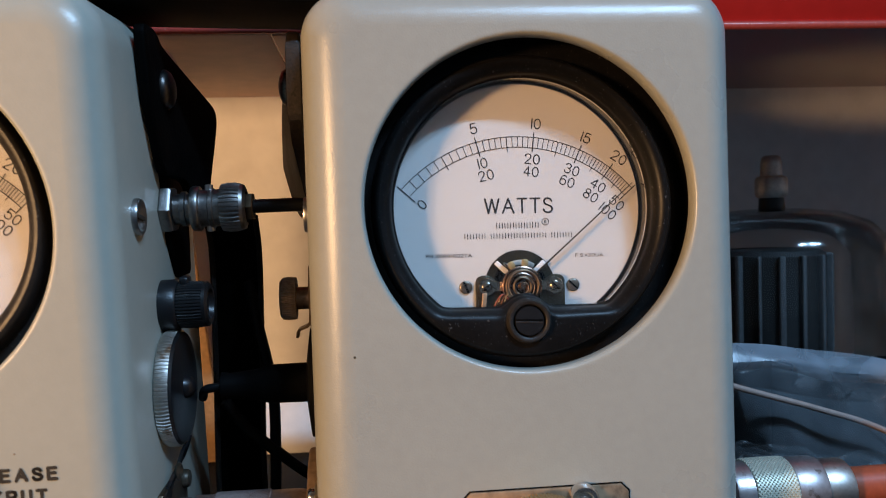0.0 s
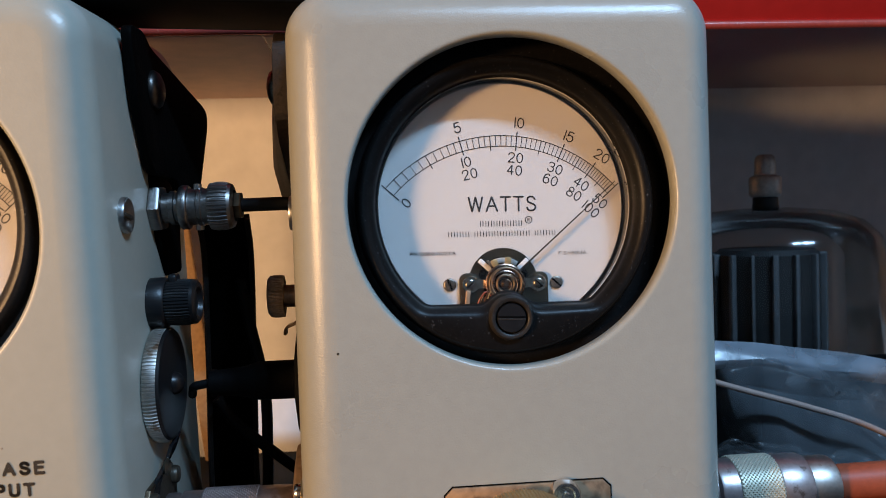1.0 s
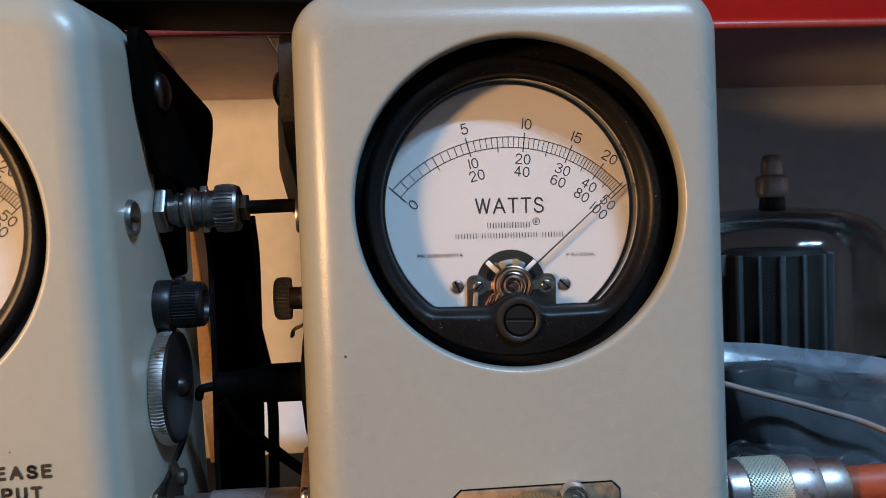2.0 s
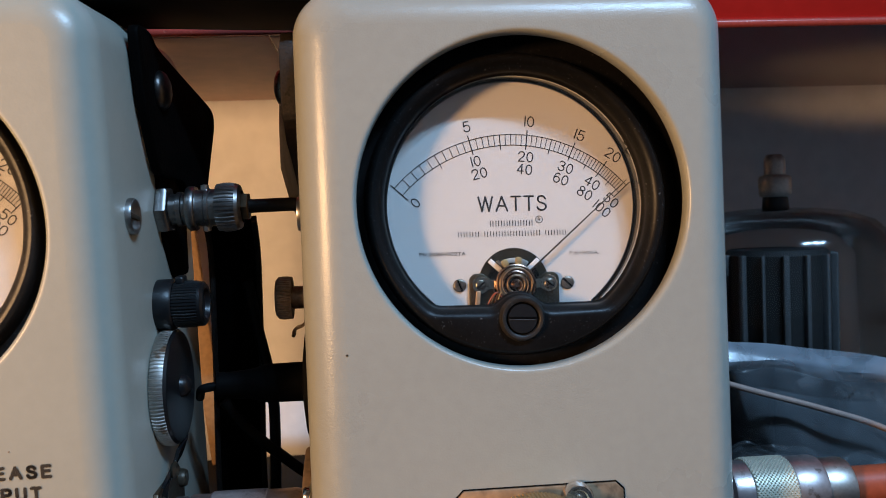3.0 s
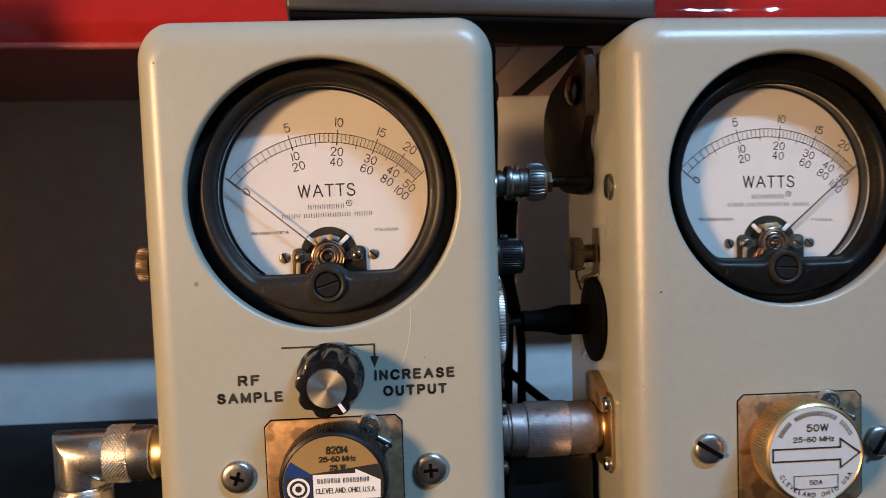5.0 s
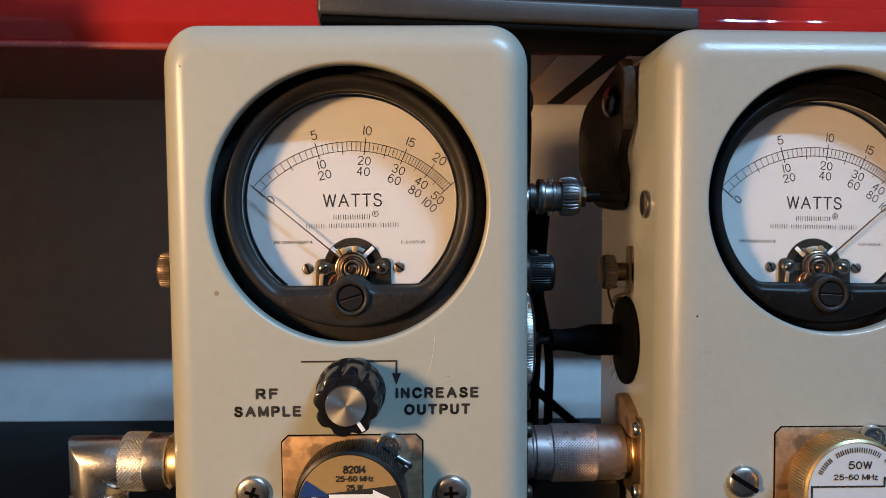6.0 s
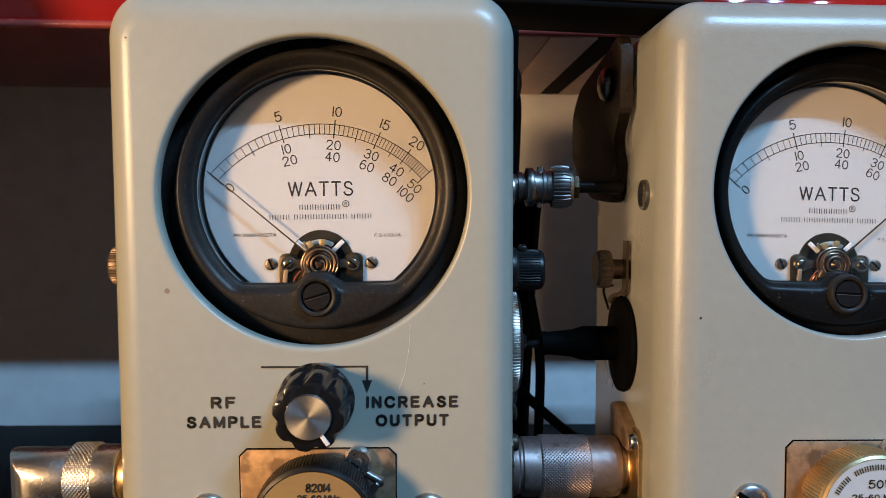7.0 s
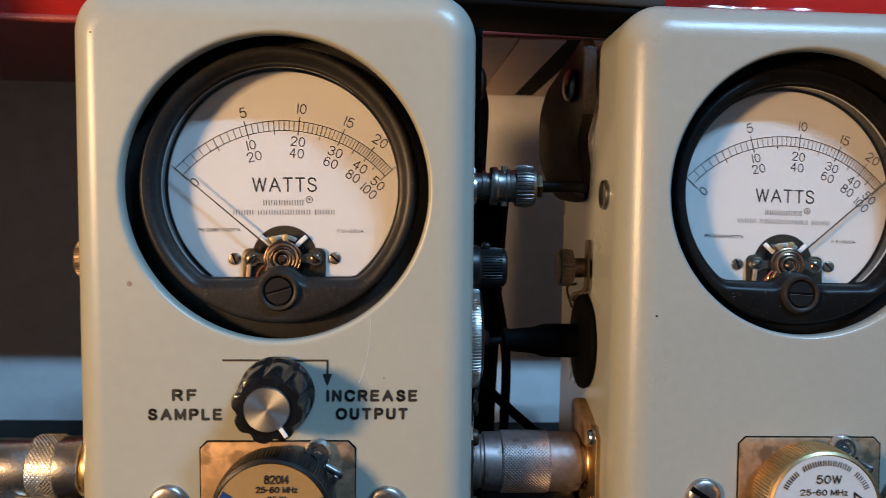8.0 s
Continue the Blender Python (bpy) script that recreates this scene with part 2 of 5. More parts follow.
# ---- shapes ----
def shade(bm, angle=38):
    bmesh.ops.recalc_face_normals(bm, faces=bm.faces)
    for f in bm.faces:
        f.smooth = True
    for e in bm.edges:
        e.smooth = len(e.link_faces) != 2 or e.calc_face_angle(0) < radians(angle)


def mesh_ob(name, bm, material, m=None):
    shade(bm)
    if m is not None:
        bmesh.ops.transform(bm, matrix=m, verts=bm.verts)
    me = bpy.data.meshes.new(name)
    bm.to_mesh(me)
    bm.free()
    me.materials.append(material)
    return new(name, me)


def part(name, bm, material, parent, label="", m=None):
    """One mesh under a thing or a part; m moves it within the thing."""
    ob = mesh_ob(name, bm, material, m)
    ob.parent = parent
    return tagged(ob, label)


def thing(name, m, label, category, group="", kind=""):
    ob = new(name)
    ob.empty_display_size = 0.02
    ob.matrix_world = m
    return tagged(ob, label, category, group, kind)


def place(axis, r, h, a):
    c, s = r * math.cos(a), r * math.sin(a)
    return {"x": (h, c, s), "y": (c, h, s), "z": (c, s, h)}[axis]


def lathe(profile, axis="y", n=64, bm=None, at=(0, 0, 0), sides=None):
    """A turned body from (radius, height) pairs; radius 0 closes an end."""
    bm = bm or bmesh.new()
    n = sides or n
    o = Vector(at)
    rings = []
    for r, h in profile:
        if r <= 0:
            rings.append([bm.verts.new(o + Vector(place(axis, 0, h, 0)))])
        else:
            rings.append([bm.verts.new(o + Vector(place(axis, r, h, 2 * math.pi * k / n))) for k in range(n)])
    for a, b in zip(rings, rings[1:]):
        for k in range(n):
            j = (k + 1) % n
            if len(a) == 1:
                bm.faces.new((a[0], b[k], b[j]))
            elif len(b) == 1:
                bm.faces.new((a[k], a[j], b[0]))
            else:
                bm.faces.new((a[k], a[j], b[j], b[k]))
    return bm


def knurl(r, h0, h1, axis, at, n=56, rows=14, deep=0.0004, straight=False):
    """A knurled band: diamond points, or straight ribs."""
    bm = bmesh.new()
    o = Vector(at)
    sub = 4
    total = n * sub
    rings = []
    steps = 3 if straight else rows * 4
    for i in range(steps + 1):
        h = h0 + (h1 - h0) * i / steps
        ring = []
        for k in range(total):
            u = k / sub
            if straight:
                d = -deep * (0.0 if (k % sub) in (1, 2) else 1.0)
            else:
                v = i / 4
                p, q = (u + v) % 1.0, (u - v) % 1.0
                d = -deep * (1 - min(1 - abs(2 * p - 1), 1 - abs(2 * q - 1)))
            if i in (0, steps):
                d -= deep * 0.8
            ring.append(bm.verts.new(o + Vector(place(axis, r + d, h, 2 * math.pi * k / total))))
        rings.append(ring)
    for a, b in zip(rings, rings[1:]):
        for k in range(total):
            j = (k + 1) % total
            bm.faces.new((a[k], a[j], b[j], b[k]))
    for ring, h in ((rings[0], h0), (rings[-1], h1)):
        c = bm.verts.new(o + Vector(place(axis, 0, h, 0)))
        for k in range(total):
            bm.faces.new((ring[k], ring[(k + 1) % total], c))
    return bm


def rbox(x0, x1, y0, y1, z0, z1, r=0.001, seg=3):
    bm = bmesh.new()
    bmesh.ops.create_cube(bm, size=1, matrix=Matrix.Translation(((x0 + x1) / 2, (y0 + y1) / 2, (z0 + z1) / 2)) @ Matrix.Diagonal((x1 - x0, y1 - y0, z1 - z0, 1)))
    if r > 0:
        bmesh.ops.bevel(bm, geom=bm.edges[:], offset=r, segments=seg, profile=0.5, affect="EDGES")
    return bm


def plate(points, axis, h0, h1, r=0.0003, seg=2):
    """A flat plate with the outline given in the plane across axis (x: y,z; y: x,z; z: x,y)."""
    bm = bmesh.new()

    def at(p, h):
        return {"x": (h, p[0], p[1]), "y": (p[0], h, p[1]), "z": (p[0], p[1], h)}[axis]

    a = [bm.verts.new(at(p, h0)) for p in points]
    b = [bm.verts.new(at(p, h1)) for p in points]
    bm.faces.new(a)
    bm.faces.new(b[::-1])
    for k in range(len(points)):
        j = (k + 1) % len(points)
        bm.faces.new((a[k], b[k], b[j], a[j]))
    bmesh.ops.recalc_face_normals(bm, faces=bm.faces)
    if r > 0:
        sharp = [e for e in bm.edges if len(e.link_faces) == 2 and e.calc_face_angle(0) > 0.9]
        bmesh.ops.bevel(bm, geom=sharp, offset=r, segments=seg, profile=0.5, affect="EDGES")
    return bm


def rounded(points, r=0.0035):
    """An outline with its corners rounded off."""
    out = []
    for p, q, t in zip(points[-1:] + points[:-1], points, points[1:] + points[:1]):
        p, q, t = Vector(p), Vector(q), Vector(t)
        a = q + (p - q).normalized() * min(r, (p - q).length * 0.45)
        b = q + (t - q).normalized() * min(r, (t - q).length * 0.45)
        out += [tuple(a * (1 - f) ** 2 + q * 2 * f * (1 - f) + b * f * f) for f in (0.0, 0.25, 0.5, 0.75, 1.0)]
    return out


def smooth_line(points, steps=8):
    """A Catmull-Rom line through the points."""
    p = [Vector(q) for q in points]
    p = [2 * p[0] - p[1]] + p + [2 * p[-1] - p[-2]]
    line = []
    for a, b, c, d in zip(p, p[1:], p[2:], p[3:]):
        for k in range(steps):
            t = k / steps
            line.append(0.5 * (2 * b + (c - a) * t + (2 * a - 5 * b + 4 * c - d) * t * t + (3 * b - a - 3 * c + d) * t ** 3))
    line.append(p[-2])
    return line


def sweep(points, r, n=14, steps=8, bm=None, radii=None):
    """A round cord along a line of points."""
    bm = bm or bmesh.new()
    line = smooth_line(points, steps) if steps > 1 else [Vector(q) for q in points]
    side = None
    rings = []
    for k, q in enumerate(line):
        d = (line[min(k + 1, len(line) - 1)] - line[max(k - 1, 0)]).normalized()
        if side is None:
            side = d.cross(Vector((0.31, 0.22, 0.93))).normalized()
        side = (side - d * side.dot(d)).normalized()
        up = d.cross(side)
        rad = r if radii is None else radii[0] + (radii[1] - radii[0]) * k / (len(line) - 1)
        rings.append([bm.verts.new(q + rad * (math.cos(a) * side + math.sin(a) * up)) for a in (2 * math.pi * j / n for j in range(n))])
    for a, b in zip(rings, rings[1:]):
        for k in range(n):
            j = (k + 1) % n
            bm.faces.new((a[k], a[j], b[j], b[k]))
    bm.faces.new(rings[0][::-1])
    bm.faces.new(rings[-1])
    return bm


def ribbon(points, width, thick):
    """A flat strap along a line; width is a vector across it."""
    bm = bmesh.new()
    line = smooth_line(points, 8)
    w = Vector(width) / 2
    rows = []
    for k, q in enumerate(line):
        d = (line[min(k + 1, len(line) - 1)] - line[max(k - 1, 0)]).normalized()
        up = d.cross(w).normalized() * thick / 2
        rows.append([bm.verts.new(q + s) for s in (w + up, -w + up, -w - up, w - up)])
    for a, b in zip(rows, rows[1:]):
        for k in range(4):
            bm.faces.new((a[k], a[(k + 1) % 4], b[(k + 1) % 4], b[k]))
    bm.faces.new(rows[0])
    bm.faces.new(rows[-1][::-1])
    return bm


# single-stroke letters: lines of x,y on a body one unit high; ~ marks a curved line
STROKES = {
    "0": "~.31,1 .53,.86 .62,.5 .53,.14 .31,0 .09,.14 0,.5 .09,.86 .31,1", "1": "0,0 0,1",
    "2": "~0,.76 .08,.94 .30,1 .52,.94 .60,.74 .50,.52 .25,.28 0,0;0,0 .62,0",
    "3": "~.02,.84 .14,.97 .32,1 .52,.93 .58,.76 .48,.58 .28,.54;~.28,.54 .52,.48 .62,.28 .52,.07 .30,0 .10,.04 0,.2",
    "4": ".46,0 .46,1 0,.3 .64,.3", "5": ".56,1 .1,1 .04,.54;~.04,.54 .26,.64 .50,.58 .62,.34 .52,.08 .28,0 .08,.06 0,.2",
    "6": "~.54,.9 .36,1 .14,.88 .02,.55 .04,.2 .2,.02 .42,.01 .6,.16 .62,.36 .5,.56 .3,.6 .1,.5 .03,.34", "7": "0,1 .6,1 .2,0",
    "8": "~.31,.54 .1,.64 .06,.8 .16,.96 .31,1 .46,.96 .56,.8 .52,.64 .31,.54 .06,.42 0,.24 .1,.05 .31,0 .52,.05 .62,.24 .56,.42 .31,.54",
    "A": "0,0 .38,1 .76,0;.14,.36 .62,.36", "C": "~.72,.78 .58,.96 .38,1 .16,.92 .02,.66 .02,.34 .16,.08 .38,0 .58,.04 .72,.22",
    "D": "0,0 0,1 .28,1;~.28,1 .54,.92 .68,.68 .68,.32 .54,.08 .28,0;.28,0 0,0", "E": ".56,1 0,1 0,0 .58,0;0,.53 .50,.53", "F": ".56,1 0,1 0,0;0,.53 .48,.53",
    "H": "0,0 0,1;.64,0 .64,1;0,.53 .64,.53", "I": "0,0 0,1", "L": "0,1 0,0 .52,0", "M": "0,0 0,1 .39,.1 .78,1 .78,0", "N": "0,0 0,1 .62,0 .62,1",
    "O": "~.38,1 .62,.92 .76,.66 .76,.34 .62,.08 .38,0 .14,.08 0,.34 0,.66 .14,.92 .38,1", "P": "0,0 0,1 .36,1;~.36,1 .54,.94 .6,.74 .54,.54 .36,.47;.36,.47 0,.47",
    "R": "0,0 0,1 .36,1;~.36,1 .54,.94 .6,.74 .54,.54 .36,.47;.36,.47 0,.47;.34,.47 .62,0",
    "S": "~.56,.8 .46,.95 .28,1 .1,.94 .04,.77 .12,.6 .3,.52 .5,.43 .6,.25 .5,.06 .3,0 .1,.05 0,.22", "T": "0,1 .64,1;.32,1 .32,0",
    "U": "0,1 0,.28;~0,.28 .08,.07 .31,0 .54,.07 .62,.28;.62,.28 .62,1", "V": "0,1 .34,0 .68,1", "W": "0,1 .24,0 .48,1 .72,0 .96,1",
    "z": "0,.66 .42,.66 0,0 .44,0", "-": "0,.45 .3,.45", ".": "0,0 0,.03", ",": "0,.03 -.05,-.12", "=": "0,.6 .36,.6;0,.36 .36,.36",
}


def lettering(name, body, high, material, parent, m, wide=0.0, stroke=0.11, deep=0.00008, gap=0.27):
    """Printed lettering of one stroke width, centred on m; cap height and width in metres."""
    lines, x = [], 0.0
    for ch in body:
        if ch == " ":
            x += 0.42
            continue
        right = 0.0
        for path in STROKES[ch].split(";"):
            pts = [tuple(float(q) for q in p.split(",")) for p in path.lstrip("~").split()]
            if path[0] == "~":
                pts = [(q.x, q.y) for q in smooth_line([(px, py, 0) for px, py in pts], 3)]
            right = max(right, max(p[0] for p in pts))
            lines.append([(px + x, py) for px, py in pts])
        x += right + gap
    x -= gap
    sy = high * (1 - stroke)
    sx = (wide - high * stroke) / x if wide else sy
    w = high * stroke / 2
    bm = bmesh.new()
    for pts in lines:
        pts = [Vector(((px - x / 2) * sx, 0, (py - 0.5) * sy)) for px, py in pts]
        for k, (a, e) in enumerate(zip(pts, pts[1:])):
            dd = (e - a).normalized()
            t = Vector((-dd.z, 0, dd.x)) * w
            y = Vector((0, -deep - 0.000002 * (k % 2), 0))
            bm.faces.new([bm.verts.new(q + y) for q in (a - t, e - t, e + t, a + t)])
        for k, q in enumerate(pts):
            y = -deep - 0.000005
            bm.faces.new([bm.verts.new((q.x + w * math.cos(f), y, q.z + w * math.sin(f))) for f in (math.pi * i / 4 for i in range(8))])
    return part(name, bm, material, parent, "", m)


def bar(name, wide, high, material, parent, m, deep=0.00008):
    bm = bmesh.new()
    vs = [bm.verts.new((sx * wide / 2, -deep, sz * high / 2)) for sx, sz in ((-1, -1), (1, -1), (1, 1), (-1, 1))]
    bm.faces.new(vs)
    return part(name, bm, material, parent, "", m)


def block_bars(bm, cx, cz, w, h, stroke, turn=0.0):
    """Two short upright bars, the plain stand-in for one unlettered character."""
    c, n = math.cos(turn), math.sin(turn)
    for x0 in (-w / 2, w / 2 - stroke):
        bm.faces.new([bm.verts.new((cx + x * c + z * n, -0.00008, cz - x * n + z * c)) for x, z in ((x0, -h / 2), (x0 + stroke, -h / 2), (x0 + stroke, h / 2), (x0, h / 2))])


def word_bars(name, words, wide, high, material, parent, m, stroke=0.13):
    """Words left unlettered: plain bars of the letters' size, one mesh a word."""
    step = wide / (sum(words) + 0.55 * (len(words) - 1))
    x = -wide / 2
    for count in words:
        bm = bmesh.new()
        for k in range(count):
            block_bars(bm, x + step / 2, 0, step * 0.60, high, high * stroke)
            x += step
        part(name, bm, material, parent, "", m)
        x += step * 0.55


def arc_lettering(body, high, material, parent, m, r, span, stroke=0.15):
    """Letters along the lower arc of a label, read from left to right."""
    n = len(body)
    for k, ch in enumerate(body):
        if ch != " ":
            a = radians(270 - span / 2 + span * (k + 0.5) / n)
            lettering("letter", ch, high, material, parent, m @ Matrix.Translation((r * math.cos(a), 0, r * math.sin(a))) @ pose(0, 0, 0, 0, 270 - math.degrees(a), 0), 0, stroke)


# ---- the setting: bench, wall, room ----
def setting(name, bm, material, label, category):
    return tagged(mesh_ob(name, bm, material), label, category, "", "structure")


setting("ground", rbox(-2.3, 1.5, -2.0, 0.212, -0.03, 0.0, 0.002), BENCH, "black rubber mat on the bench top", "bench top")
setting("wall_back", rbox(-2.3, 1.5, 0.212, 0.232, -0.03, 1.6, 0), WALL, "plain grey painted wall behind the bench", "wall")
# unseen walls and ceiling, added to bounce the lamps' light back
setting("wall_left", rbox(-2.32, -2.3, -2.0, 0.232, -0.03, 1.6, 0), ROOM, "unseen plain side wall, added to bounce light", "wall")
setting("wall_right", rbox(1.5, 1.52, -2.0, 0.232, -0.03, 1.6, 0), ROOM, "unseen plain side wall, added to bounce light", "wall")
setting("wall_front", rbox(-2.3, 1.5, -2.02, -2.0, -0.03, 1.6, 0), ROOM, "unseen plain wall behind the camera, added to bounce light", "wall")
setting("ceiling", rbox(-2.32, 1.52, -2.02, 0.232, 1.6, 1.62, 0), ROOM, "unseen plain ceiling, added to bounce light", "ceiling")

# ---- red shelf over the bench, with clear drawers standing on it ----
shelf = thing("red_shelf", Matrix.Translation((0, 0.075, 0.1775)), "glossy red enamelled steel shelf with a rolled front edge", "shelf")


def shelf_profile(x0, x1, outline):
    bm = bmesh.new()
    a = [bm.verts.new((x0, y, z)) for y, z in outline]
    b = [bm.verts.new((x1, y, z)) for y, z in outline]
    for k in range(len(outline)):
        j = (k + 1) % len(outline)
        bm.faces.new((a[k], a[j], b[j], b[k]))
    bm.faces.new(a[::-1])
    bm.faces.new(b)
    return bm


ROLL = [(0.137, 0.0), (0.002, 0.0), (-0.0012, 0.0), (-0.0022, 0.0006), (-0.0018, 0.0020), (-0.0005, 0.0028), (-0.0016, 0.0050),
        (-0.0036, 0.0085), (-0.0043, 0.0105), (-0.0038, 0.0125), (-0.0026, 0.0165), (-0.0012, 0.0190), (0.0010, 0.0197), (0.137, 0.0197)]
part("board", shelf_profile(-1.2, 1.2, ROLL), RED, shelf)
part("edge_trim", sweep([(-1.2, -0.0014, 0.0008), (1.2, -0.0014, 0.0008)], 0.0014, 14, 1), TRIM, shelf, "pinkish red bead along the lower edge, its pale highlight put into the colour")
for x0, x1, z in ((-0.175, -0.0655, -0.0004), (-0.0648, -0.0475, -0.0006), (-0.0375, 0.055, -0.0004)):
    part("underside_sheet", rbox(x0, x1, 0.0015, 0.136, z, 0.0003, 0.0001), PRIMER, shelf, "pinkish tan sheet under the board")
# black strip for the shade between the sheets; the board has no recess
part("underside_gap_shade", rbox(-0.0480, -0.0370, 0.0018, 0.136, -0.0003, 0.0003, 0), DULL_BLACK, shelf)

part("back_panel", rbox(0.0 - 0.168, 1.2, 0.004, 0.012, 0.0199, 0.16, 0.001), RED, shelf)

drawers = thing("drawer_cabinet", Matrix.Translation((-0.432, 0.082, 0.1974)), "red drawer cabinet with clear plastic drawers, on the shelf", "cabinet")
part("frame", rbox(-0.26, 0.262, 0.002, 0.12, 0.0, 0.006, 0.001), RED, drawers)
for k in range(4):
    part("divider", rbox(-0.26 + k * 0.1725 - 0.004 + 0.004, -0.26 + k * 0.1725 + 0.006, 0.0, 0.12, 0.0062, 0.06, 0.001), RED, drawers)
part("top", rbox(-0.26, 0.262, 0.0, 0.12, 0.0602, 0.066, 0.001), RED, drawers)
for k in range(3):
    d = part("drawer", rbox(-0.252 + k * 0.1725, -0.262 + (k + 1) * 0.1725 - 0.002, -0.004, 0.11, 0.007, 0.058, 0.002), CLEAR_PLASTIC, drawers, "clear plastic drawer")
    part("handle", rbox(-0.20 + k * 0.1725, -0.15 + k * 0.1725, -0.012, -0.0042, 0.012, 0.018, 0.001), CLEAR_PLASTIC, d)
    for j in range(5):
        random.seed(k * 7 + j)
        x = -0.24 + k * 0.1725 + j * 0.029
        part("contents", rbox(x, x + random.uniform(0.012, 0.024), 0.01 + random.uniform(0, 0.02), 0.06, 0.008, 0.014 + random.uniform(0, 0.02), 0.002),
             random.choice((LABEL_SILVER, SLAB, OLD_BRASS, PAINT_WHITE)), d)

# ---- flat black case lying across the two wattmeters ----
slab = thing("black_case", pose(-0.0929, 0.0196, 0.1702, 0, 0.7, 4.0), "flat dark grey plastic case lying across both wattmeters", "case")
part("lower_shell", rbox(-0.0575, 0.0575, -0.0155, 0.0155, 0.0, 0.0022, 0.0008), DULL_BLACK, slab)
part("upper_shell", rbox(-0.0585, 0.0585, -0.0165, 0.0165, 0.0024, 0.0092, 0.0012), SLAB, slab)
part("seam", rbox(-0.0572, 0.0572, -0.0152, 0.0152, 0.0021, 0.0026, 0.0), DULL_BLACK, slab)

# only its left end shows; the rest is added to shade the shelf
box = thing("dark_box", pose(-0.0790, 0.0268, 0.1797, 0, 0.7, 4.0), "small black box on the flat case, its length added to shade the shelf edge", "box")
part("tray", rbox(-0.0440, 0.0440, -0.0090, 0.0090, 0.0, 0.0170, 0.001), BLACK_PLASTIC, box)
part("lid", rbox(-0.0446, 0.0446, -0.0095, 0.0095, 0.0174, 0.0260, 0.001), SLAB, box)

# ---- wattmeters ----
H0 = 0.0985          # height of the dial's screws over the foot
FACE = -0.0135       # front face
BACK = 0.064
TOP, FOOT = 0.070, -0.0985
HALF = 0.0513
HUB = 0.0191         # centre of the glass over the dial's screws
LIFT = Matrix.Translation((0, 0, H0))


def rounded_ray(cx, cz, hx, hz, r, px, pz, a):
    """Where a ray at angle a from (px, pz) meets a rounded rectangle."""
    dx, dz = math.cos(a), math.sin(a)
    t = 0.2
    lo, hi = 0.0, 0.3
    for _ in range(40):
        t = (lo + hi) / 2
        x, z = abs(px + dx * t - cx) - (hx - r), abs(pz + dz * t - cz) - (hz - r)
        d = math.hypot(max(x, 0), max(z, 0)) + min(max(x, z), 0) - r
        lo, hi = (t, hi) if d < 0 else (lo, t)
    return px + dx * t, pz + dz * t


def case_shell(cx, top, hole_x, hole_z, R, draft):
    """The cast case: rounded front edges, a turned-in lip round the hole, and sides that draw in towards the top.
    draft: how far the side at -x and the side at +x are drawn in at the top and at the foot."""
    bm = bmesh.new()
    cz, hz = (top + FOOT) / 2, (top - FOOT) / 2
    corner = []
    for sx in (-1, 1):
        for sz in (-1, 1):
            corner.append(math.atan2(cz + sz * (hz - 0.006) - hole_z, cx + sx * (HALF - 0.006) - hole_x))
    angles = sorted({round(2 * math.pi * k / 180, 5) for k in range(180)} | {round((c + d) % (2 * math.pi), 5) for c in corner for d in np.linspace(-0.16, 0.16, 33)})
    rings = []

    def ring(inset, y, r):
        rings.append([bm.verts.new((x, y, z)) for x, z in (rounded_ray(cx, cz, HALF - inset, hz - inset, r, hole_x, hole_z, a) for a in angles)])

    def circle(r, y):
        rings.append([bm.verts.new((hole_x + r * math.cos(a), y, hole_z + r * math.sin(a))) for a in angles])

    circle(0.0400, FACE + 0.0050)
    circle(0.0384, FACE + 0.0046)
    circle(0.0381, FACE + 0.0036)
    circle(0.0381, FACE + 0.0016)
    circle(0.0382, FACE + 0.0008)
    circle(0.0384, FACE + 0.0004)
    circle(0.0387, FACE + 0.0001)
    circle(0.0391, FACE)
    circle(0.0396, FACE)
    ring(R + 0.0004, FACE, 0.0036)
    for k in range(9):
        b = math.pi / 2 * k / 8
        inset = R * (1 - math.sin(b))
        ring(inset, FACE + R * (1 - math.cos(b)), max(0.0035, 0.0115 - inset * 0.8))
    ring(0.0, BACK - 0.004, 0.0115)
    ring(0.0012, BACK - 0.0012, 0.0105)
    ring(0.004, BACK, 0.008)
    n = len(angles)
    for a, b in zip(rings, rings[1:]):
        for k in range(n):
            j = (k + 1) % n
            bm.faces.new((a[k], a[j], b[j], b[k]))
    bm.faces.new(rings[-1])
    for v in bm.verts:
        d = v.co.x - cx
        if abs(d) > 0.042:
            high, low = draft[0 if d < 0 else 1]
            k = (0.055 - v.co.z) / 0.095
            v.co.x -= math.copysign((high + (low - high) * min(1.3, max(-0.2, k))) * (abs(d) - 0.042) / (HALF - 0.042), d)
    return bm


def screw_head(r, high):
    """A low domed screw head facing -y."""
    bm = bmesh.new()
    prof = [(r, 0.0005), (r, -high * 0.35), (r * 0.95, -high * 0.62), (r * 0.84, -high * 0.86), (r * 0.6, -high * 0.97), (0.0, -high * 1.0)]
    lathe(prof, "y", 40, bm)
    return bm


def slot_shade(r, high, slot, turn):
    """A raised dark bar or cross, painting the shade in a screw's slot."""
    bm = bmesh.new()
    shapes = ((r * 0.93, r * 0.15),) if slot == "slot" else ((r * 0.43, r * 0.10), (r * 0.10, r * 0.43))
    for hx, hz in shapes:
        m = pose(0, -high * (0.88 if slot == "slot" else 0.96), 0, 0, turn, 0) @ Matrix.Diagonal((2 * hx, high * (0.42 if slot == "slot" else 0.26), 2 * hz, 1))
        bmesh.ops.create_cube(bm, size=1, matrix=m)
    return bm


